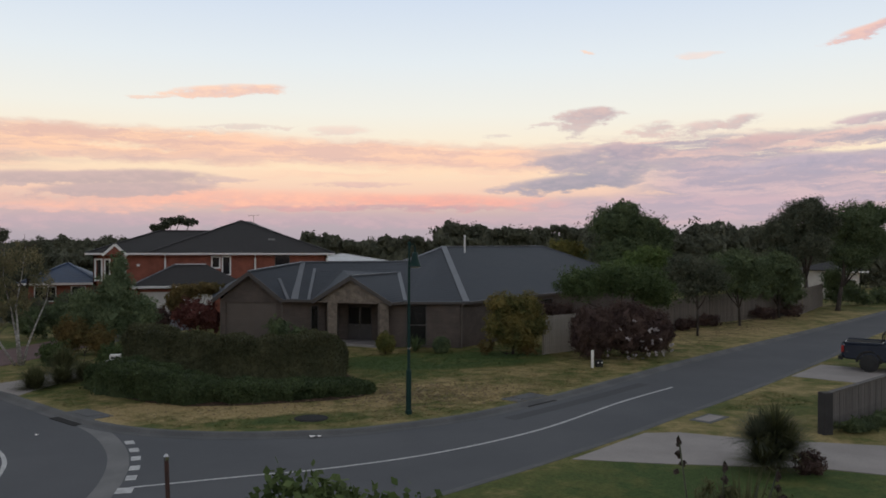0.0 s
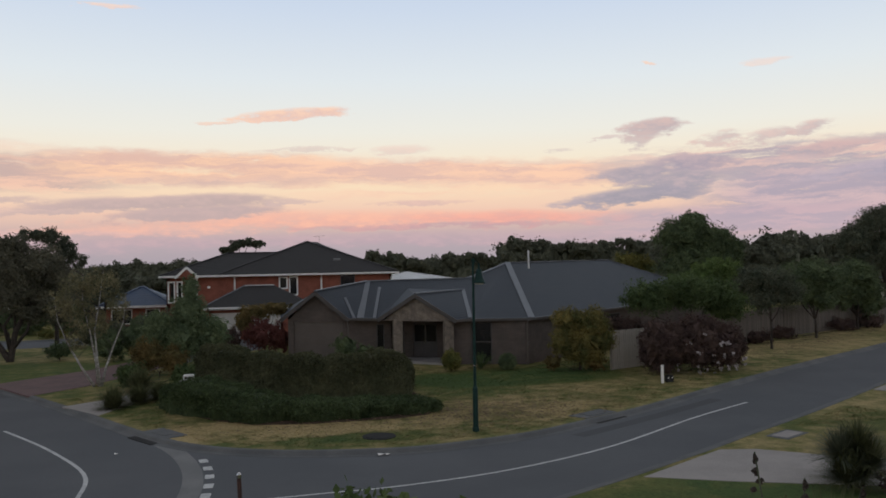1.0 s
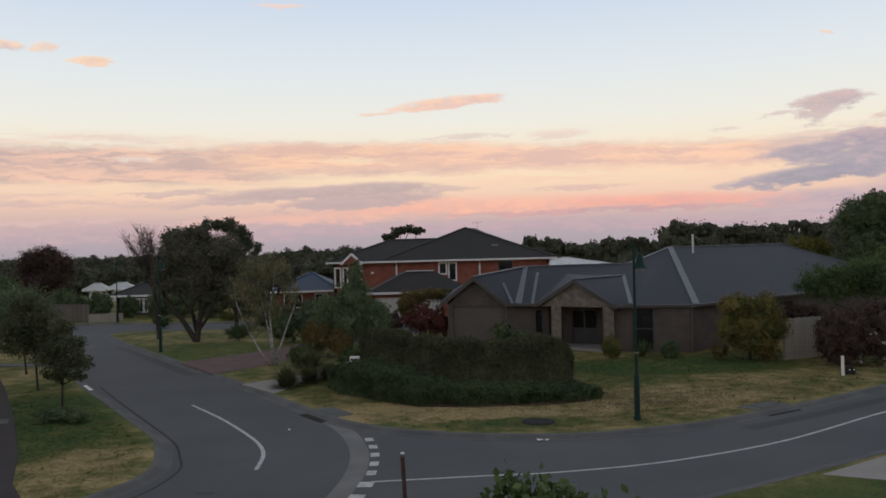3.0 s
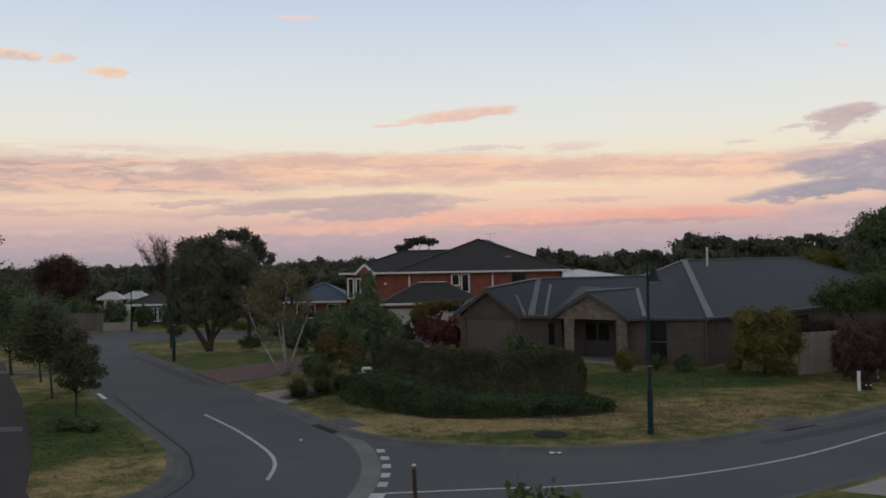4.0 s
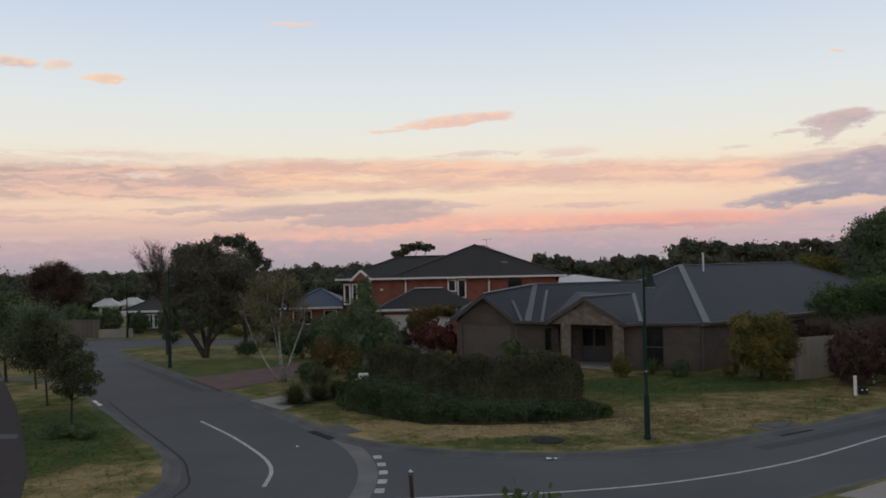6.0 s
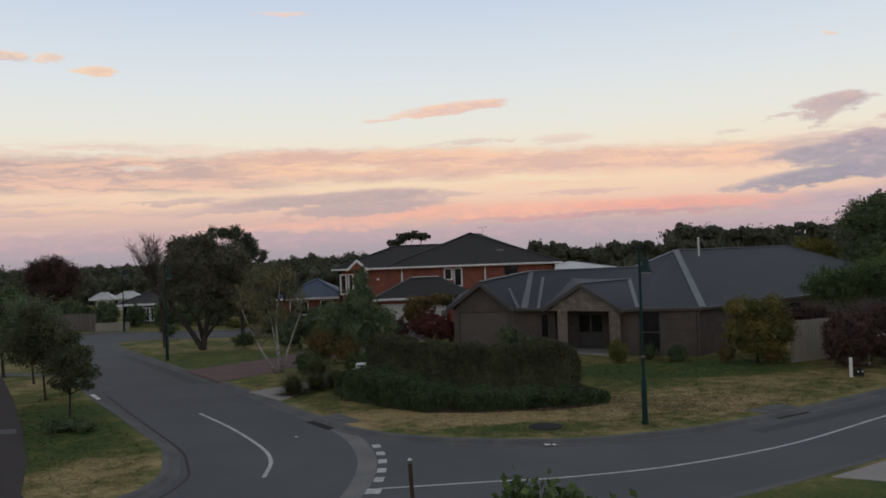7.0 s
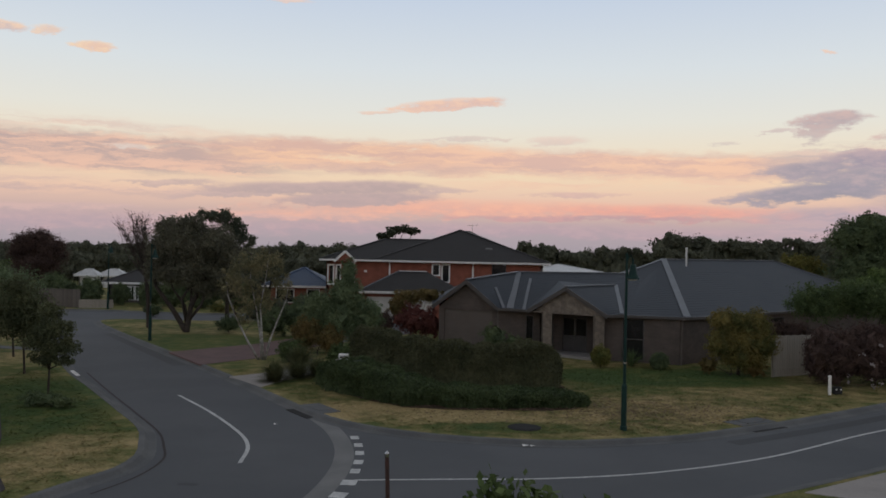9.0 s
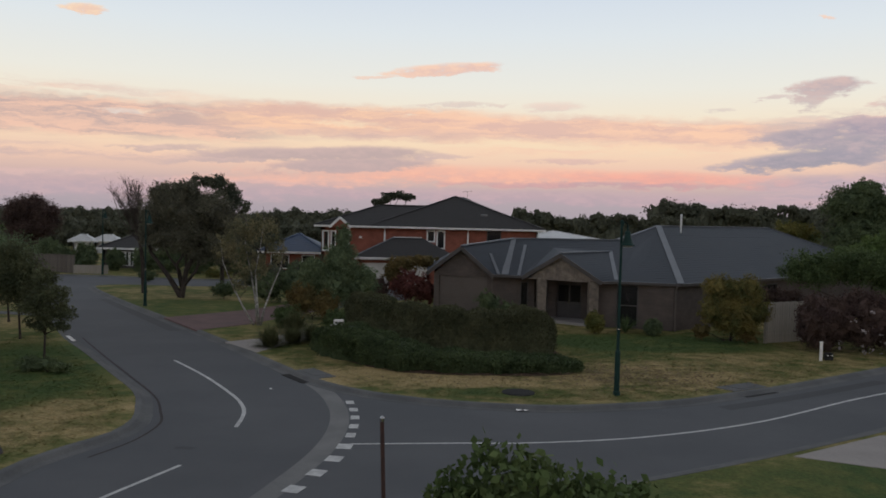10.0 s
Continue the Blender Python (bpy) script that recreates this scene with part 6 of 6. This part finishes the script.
# ---- street furniture ----
def street_lamp(label, x, y):
    l = thing("street_lamp", label, "street lamp", (x, y, TOP), group="street lamps")
    part("base", tube([(0, 0, 0), (0, 0, 0.12), (0, 0, 0.14), (0, 0, 1.36), (0, 0, 1.44)], [0.11, 0.11, 0.09, 0.083, 0.05], 14), LAMP_GREEN, l)
    part("pole", tube([(0, 0, 1.42), (0, 0, 4.6), (0, 0, 5.36)], [0.048, 0.04, 0.036], 12), LAMP_GREEN, l)
    part("collar", tube([(0, 0, 2.05), (0, 0, 2.1)], [0.056, 0.056], 12), CHROME, l, "bright metal band")
    part("arm", join(tube([(0.0, 0, 5.2), (0.05, 0, 5.36), (0.13, 0, 5.38), (0.19, 0, 5.28), (0.19, 0, 5.1)], [0.03, 0.03, 0.03, 0.03, 0.035], 8), tube([(0, 0, 5.34), (0, 0, 5.42), (0, 0, 5.46)], [0.05, 0.06, 0.02], 10)), LAMP_GREEN, l)
    sh = part("shade", tube([(0.19, 0, 5.12), (0.19, 0, 5.08), (0.19, 0, 4.94), (0.19, 0, 4.82), (0.19, 0, 4.7), (0.19, 0, 4.67)], [0.05, 0.09, 0.11, 0.14, 0.2, 0.23], 18), LAMP_GREEN, l, "bell-shaped green lamp shade", True)
    part("diffuser", tube([(0.19, 0, 4.66), (0.19, 0, 4.62)], [0.17, 0.12], 14), ROOF_PALE, sh, "unlit pale diffuser")
    return l


lamp = street_lamp("dark green steel lamp post with bell shade", 6.0, 25.05)
tagged(copy_thing(lamp, pose(-15.85, 46.2, TOP, 0, 0, 25)), "dark green lamp post further down the street")
tagged(copy_thing(lamp, pose(-26.9, 68.1, TOP, 0, 0, 0)), "dark green lamp post at the far corner")

sp = thing("stake", "bare rusty steel sign post without a sign", "post", (-0.56, 12.0, TOP))
part("post", tube([(0.02, 0, -0.05), (0.0, 0, 1.2), (-0.045, 0, 2.36)], [0.034, 0.033, 0.031], 10), RUST, sp)
part("post_cap", tube([(-0.045, 0, 2.35), (-0.046, 0, 2.4), (-0.046, 0, 2.43)], [0.036, 0.036, 0.012], 10), CHROME, sp, "dull metal cap")

wp = thing("marker_post", "white painted marker post on the verge", "post", (15.95, 32.3, TOP))
part("post", soft_box(-0.055, -0.04, -0.03, 0.055, 0.04, 0.74, 0.015), WHITE, wp)
part("post_cap", soft_box(-0.065, -0.05, 0.73, 0.065, 0.05, 0.78, 0.02), WHITE, wp)
mb = thing("meter_box", "small dark meter box on the ground", "utility box", (16.35, 32.55, TOP))
part("box", soft_box(-0.14, -0.12, -0.02, 0.2, 0.12, 0.3, 0.05), GRATE, mb)
for x in (-0.06, 0.12):
    part("dial", tube([(x, -0.125, 0.2), (x, -0.14, 0.2)], [0.03, 0.03], 10), WHITE, mb, "white round dial")
lb = thing("letterbox", "white letterbox on a pale rendered pillar", "letterbox", (-3.95, 35.3, TOP))
part("pillar", soft_box(-0.17, -0.14, -0.03, 0.17, 0.14, 0.62, 0.015), PAVING, lb)
part("box", soft_box(0.0, -0.2, 0.62, 0.42, 0.2, 0.86, 0.03), WHITE, lb)
part("flap", soft_box(0.06, -0.215, 0.7, 0.36, -0.2, 0.8, 0.005), CHROME, lb)


def side_entry_pit(x, y, turn):
    p = thing("drain_pit", "concrete kerb drain pit with a dark slot", "drain", (x, y, 0), turn, group="kerb drain pits")
    part("lintel", soft_box(-0.85, -0.02, 0.075, 0.85, 0.75, 0.128, 0.015), CONCRETE, p)
    # no real hole: a solid block coloured dark for the shade under the lintel
    part("slot", soft_box(-0.7, -0.045, 0.018, 0.7, 0.1, 0.08, 0.01), GRATE, p, "solid dark block standing for the shaded drain opening")
    part("lid", soft_box(-0.4, 0.12, 0.12, 0.4, 0.68, 0.14, 0.008), CONCRETE, p)
    part("apron", soft_box(-0.8, -0.5, -0.01, 0.8, -0.05, 0.02, 0.01), GRATE, p, "dark stained gutter apron")


side_entry_pit(-4.0, 27.35, -56)
side_entry_pit(10.75, 26.4, 31)
for nm, lab, x, y, r in (("manhole_cover", "round dark manhole cover in the grass", 2.95, 25.15, 0.42),):
    m = thing(nm, lab, "manhole", (x, y, TOP))
    part("rim", tube([(0, 0, -0.03), (0, 0, 0.02)], [r + 0.1, r + 0.1], 24), GRATE, m)
    part("cover", tube([(0, 0, 0.0), (0, 0, 0.028)], [r, r], 24), GRATE, m)
pl = thing("pit_lid", "rectangular pale concrete service pit lid", "pit lid", (14.85, 22.0, TOP), 30)
part("surround", soft_box(-0.65, -0.35, -0.03, 0.65, 0.35, 0.016, 0.01), CONCRETE, pl)
part("lid", soft_box(-0.5, -0.24, 0.0, 0.5, 0.24, 0.026, 0.008), PAVING, pl)
for x, y, s in ((2.75, 23.12, 0.09), (-4.75, 25.3, 0.05), (2.95, 23.1, 0.06)):
    b = thing("litter", "scrap of white paper litter by the gutter", "litter", (x, y, 0.02), 20)
    part("paper", slab([(-s, -s * 0.6, 0.02), (s, -s * 0.5, 0.035), (s * 1.1, s * 0.6, 0.02), (-s * 0.8, s * 0.7, 0.05)], 0.008), WHITE, b)
for i in range(3):
    d = Vector((2.9, -4.5)).normalized() * (i * 0.55)
    flat("kerb_mark", [(-15.2 + d.x, 34.6 + d.y), (-15.02 + d.x, 34.33 + d.y), (-14.88 + d.x, 34.4 + d.y), (-15.06 + d.x, 34.67 + d.y)], 0.1, 0.128, WHITE, "small white painted mark on the kerb", "road marking")

# ---- driveways ----
flat("driveway", [(8.7, 18.7), (11.9, 20.75), (12.9, 20.55), (14.4, 19.34), (17.4, 17.75), (22, 15.4), (20, 12.4), (15.2, 15.48), (14.1, 16.37), (10.75, 17.69)], TOP - 0.06, TOP + 0.016, PAVING, "pale concrete driveway across the verge", "driveway")
flat("driveway", [(22.9, 28.25), (26.4, 30.6), (33.8, 21.2), (29.6, 18.2)], TOP - 0.06, TOP + 0.016, PAVING, "pale concrete driveway under the parked ute", "driveway")
flat("driveway", [(-13.2, 41.3), (-10.4, 37.1), (-8.6, 39.4), (-6.9, 43.5), (-4.0, 50), (-7.2, 51), (-9.8, 45.4)], TOP - 0.06, TOP + 0.016, RED_PAVING, "dull red paved driveway across the verge", "driveway")
flat("driveway", [(-5.2, 47.0), (-1.2, 53.0), (-1.0, 60.0), (-5.0, 60.0), (-7.2, 50.9)], TOP - 0.06, TOP + 0.018, ASPHALT, "dark driveway to the garage", "driveway")
flat("footpath", [(-8.3, 33.9), (-6.5, 31.5), (-5.9, 33.2), (-4.9, 35.4), (-4.3, 38), (-5.2, 38.2), (-6.9, 35.2)], TOP - 0.06, TOP + 0.016, PAVING, "pale concrete garden path to the letterbox", "path")
flat("driveway", [(-9.2, 17.9), (-10.4, 19.7), (-11.8, 22.7), (-14.4, 27.5), (-17.9, 33.6), (-23.0, 42.0), (-26, 47), (-28.6, 45.4), (-25.8, 40.6), (-20.8, 32.0), (-17.4, 26.0), (-15.0, 21.0), (-13.6, 17.0), (-12.5, 15.2), (-8.9, 15.9)], TOP - 0.06, TOP + 0.016, DARK_PAVING, "dark red-brown paved drive beside the verge", "driveway")
flat("footpath", [(-27.5, 42.9), (-18.75, 40.75), (-18.35, 41.5), (-27.3, 43.8)], TOP - 0.06, TOP + 0.02, CONCRETE, "narrow grey concrete footpath across the verge", "path")
flat("crossing_slab", [(-17.4, 26.9), (-14.3, 26.9), (-14.7, 27.7), (-17.8, 27.7)], TOP - 0.06, TOP + 0.021, CONCRETE, "pale concrete strip across the paved drive", "paving")
paling = paling_fence("low dark weathered timber fence beside the driveway", [(16.85, 19.35), (23.6, 22.8)], 1.12, TIMBER_DARK, pale=0.16)
part("end_post", soft_box(-0.15, -0.15, -0.05, 0.15, 0.15, 1.2, 0.03), POST_DARK, paling, "thick dark end post")
part("top_rail", bar((0, 0, 1.15), (6.75, 3.45, 1.15), 0.16, 0.05), TIMBER_DARK, paling)


# ---- parked ute ----
def ute():
    u = thing("ute", "dark navy utility truck parked on the driveway", "car", (26.75, 29.6, TOP + 0.016), -48)
    # x runs from the tail to the bonnet

    def loft(name, rings, material, parent, label=""):
        V, F = [], []
        n = len(rings[0])
        for r in rings:
            V += r
        for i in range(len(rings) - 1):
            F += [(i * n + j, i * n + (j + 1) % n, (i + 1) * n + (j + 1) % n, (i + 1) * n + j) for j in range(n)]
        F += [tuple(range(n)), tuple(range(len(V) - 1, len(V) - n - 1, -1))]
        return part(name, (V, F), material, parent, label, False)

    def ring(x, w, z0, z1, r=0.08):
        return [(x, -w + r, z0), (x, w - r, z0), (x, w, z0 + r), (x, w, z1 - r), (x, w - r, z1), (x, -w + r, z1), (x, -w, z1 - r), (x, -w, z0 + r)]
    body = loft("body", [ring(0.0, 0.84, 0.62, 1.12), ring(0.12, 0.9, 0.5, 1.18), ring(1.9, 0.92, 0.42, 1.2), ring(3.7, 0.92, 0.42, 1.18), ring(4.7, 0.88, 0.42, 1.08), ring(5.1, 0.8, 0.5, 0.98)], CAR_PAINT, u)
    loft("cab", [ring(1.62, 0.8, 1.15, 1.3), ring(1.85, 0.74, 1.15, 1.8, 0.1), ring(3.1, 0.74, 1.15, 1.84, 0.1), ring(3.85, 0.8, 1.1, 1.2)], CAR_PAINT, u)
    part("tray", box(0.1, -0.78, 1.16, 1.6, 0.78, 1.195), GRATE, u, "black tray liner")
    for y in (-0.86, 0.86):
        part("tray_rail", soft_box(0.06, y - 0.05, 1.15, 1.62, y + 0.05, 1.24, 0.02), CAR_PAINT, u)
        part("side_window", slab([(1.95, y * 0.885, 1.3), (3.3, y * 0.885, 1.3), (2.95, y * 0.87, 1.72), (2.0, y * 0.87, 1.72)], 0.02), GLASS, u, "dark side window")
        part("tail_light", soft_box(-0.02, y - 0.1, 0.78, 0.08, y + 0.06, 1.08, 0.02), TAIL_RED, u, "red tail light")
        part("headlight", soft_box(5.0, y - 0.2, 0.75, 5.12, y + 0.0, 0.92, 0.02), CHROME, u)
        part("mirror", soft_box(3.35, y * 1.05 - 0.08, 1.22, 3.5, y * 1.05 + 0.08, 1.4, 0.03), CAR_PAINT, u)
        for x in (1.05, 4.15):
            w = part("wheel", tube([(x, y - 0.13 * (1 if y > 0 else -1), 0.38), (x, y + 0.04 * (1 if y > 0 else -1), 0.38), (x, y + 0.07 * (1 if y > 0 else -1), 0.38)], [0.38, 0.38, 0.33], 22), TYRE, u, "", True)
            part("rim", tube([(x, y + 0.05 * (1 if y > 0 else -1), 0.38), (x, y + 0.085 * (1 if y > 0 else -1), 0.38)], [0.23, 0.19], 14), TYRE, w, "dark alloy rim")
            part("wheel_arch", tube([(x + 0.47 * math.cos(a), y + 0.02 * (1 if y > 0 else -1), 0.4 + 0.47 * math.sin(a)) for a in (math.pi * i / 8 for i in range(9))], [0.06] * 9, 6), GRATE, u)
    part("tailgate", soft_box(-0.04, -0.74, 0.66, 0.06, 0.74, 1.16, 0.03), CAR_PAINT, u)
    part("rear_bumper", soft_box(-0.16, -0.85, 0.45, 0.04, 0.85, 0.6, 0.04), GRATE, u, "black step bumper")
    part("front_bumper", soft_box(4.95, -0.85, 0.36, 5.2, 0.85, 0.6, 0.06), GRATE, u)
    part("rear_window", slab([(1.66, -0.62, 1.36), (1.66, 0.62, 1.36), (1.8, 0.58, 1.72), (1.8, -0.58, 1.72)], 0.02), GLASS, u)
    part("windscreen", slab([(3.16, -0.66, 1.78), (3.16, 0.66, 1.78), (3.8, 0.7, 1.24), (3.8, -0.7, 1.24)], 0.02), GLASS, u)
    part("sports_bar", tube([(1.5, -0.75, 1.2), (1.55, -0.7, 1.6), (1.55, 0.7, 1.6), (1.5, 0.75, 1.2)], [0.035] * 4, 8), GRATE, u)


ute()


# ---- grass blades and fallen leaves ----
def tufts():
    rng = np.random.default_rng(5)
    ring = np.array([(p.x, p.y) for l in LINES for p in l])

    def inside(P):
        hit = np.zeros(len(P), int)
        a, b = ring, np.roll(ring, -1, 0)
        for (x1, y1), (x2, y2) in zip(a, b):
            c = ((y1 > P[:, 1]) != (y2 > P[:, 1]))
            hit += c & (P[:, 0] < (x2 - x1) * (P[:, 1] - y1) / (y2 - y1 + 1e-12) + x1)
        return hit % 2 == 1
    P = np.concatenate([rng.uniform((-6, 23), (20, 41), (70000, 2)), rng.uniform((-17, 17), (-7, 36), (26000, 2))])
    P = P[~inside(P)]
    gap = np.full(len(P), 9.0)
    for p in ring[::1]:
        gap = np.minimum(gap, np.hypot(P[:, 0] - p[0], P[:, 1] - p[1]))
    P = P[gap > 0.45]
    for poly in PAVED:
        c, q = np.zeros(len(P), int), np.array(poly)
        for (x1, y1), (x2, y2) in zip(q, np.roll(q, -1, 0)):
            c += ((y1 > P[:, 1]) != (y2 > P[:, 1])) & (P[:, 0] < (x2 - x1) * (P[:, 1] - y1) / (y2 - y1 + 1e-12) + x1)
        P = P[c % 2 == 0]
    n = len(P)
    a = rng.uniform(0, 2 * math.pi, n)
    h = rng.uniform(0.008, 0.024, n)
    w = 0.05
    dx, dy = np.cos(a) * w, np.sin(a) * w
    lean = rng.normal(size=(n, 2)) * 0.08
    z = np.full(n, TOP)
    V = np.stack([np.stack([P[:, 0] - dx, P[:, 1] - dy, z], 1), np.stack([P[:, 0] + dx, P[:, 1] + dy, z], 1), np.stack([P[:, 0] + lean[:, 0], P[:, 1] + lean[:, 1], z + h], 1)], 1).reshape(-1, 3)
    F = np.arange(3 * n).reshape(-1, 3)
    tagged(new("grass_blades", mesh("grass_blades", V.tolist(), F.tolist(), LAWN)), "short uneven mown grass blades on the verge", "grass", kind="stuff")
    L = np.concatenate([rng.normal((7.3, 28.2), (2.2, 1.3), (1700, 2)), rng.normal((1.0, 27.2), (3.0, 1.0), (350, 2)), rng.normal((0, 0), (1, 1), (2600, 2)) * (9, 1.3) @ np.array([[0.82, 0.57], [-0.57, 0.82]]) + (33, 45.2)])
    L = L[~inside(L)]
    m = len(L)
    a = rng.uniform(0, 2 * math.pi, m)
    s = rng.uniform(0.03, 0.06, m)
    c, d = np.cos(a) * s, np.sin(a) * s
    zz = TOP + rng.uniform(0.04, 0.07, (m, 4))
    V = np.stack([np.stack([L[:, 0] - c, L[:, 1] - d, zz[:, 0]], 1), np.stack([L[:, 0] + d * 0.6, L[:, 1] - c * 0.6, zz[:, 1]], 1), np.stack([L[:, 0] + c, L[:, 1] + d, zz[:, 2]], 1), np.stack([L[:, 0] - d * 0.6, L[:, 1] + c * 0.6, zz[:, 3]], 1)], 1).reshape(-1, 3)
    tagged(new("fallen_leaves", mesh("fallen_leaves", V.tolist(), np.arange(4 * m).reshape(-1, 4).tolist(), DRY_LEAF)), "scattered dry brown fallen leaves on the grass", "leaves", kind="stuff")


DRY_LEAF = leafy("dry_leaf", (0.100, 0.068, 0.046), (0.200, 0.140, 0.095))
tufts()
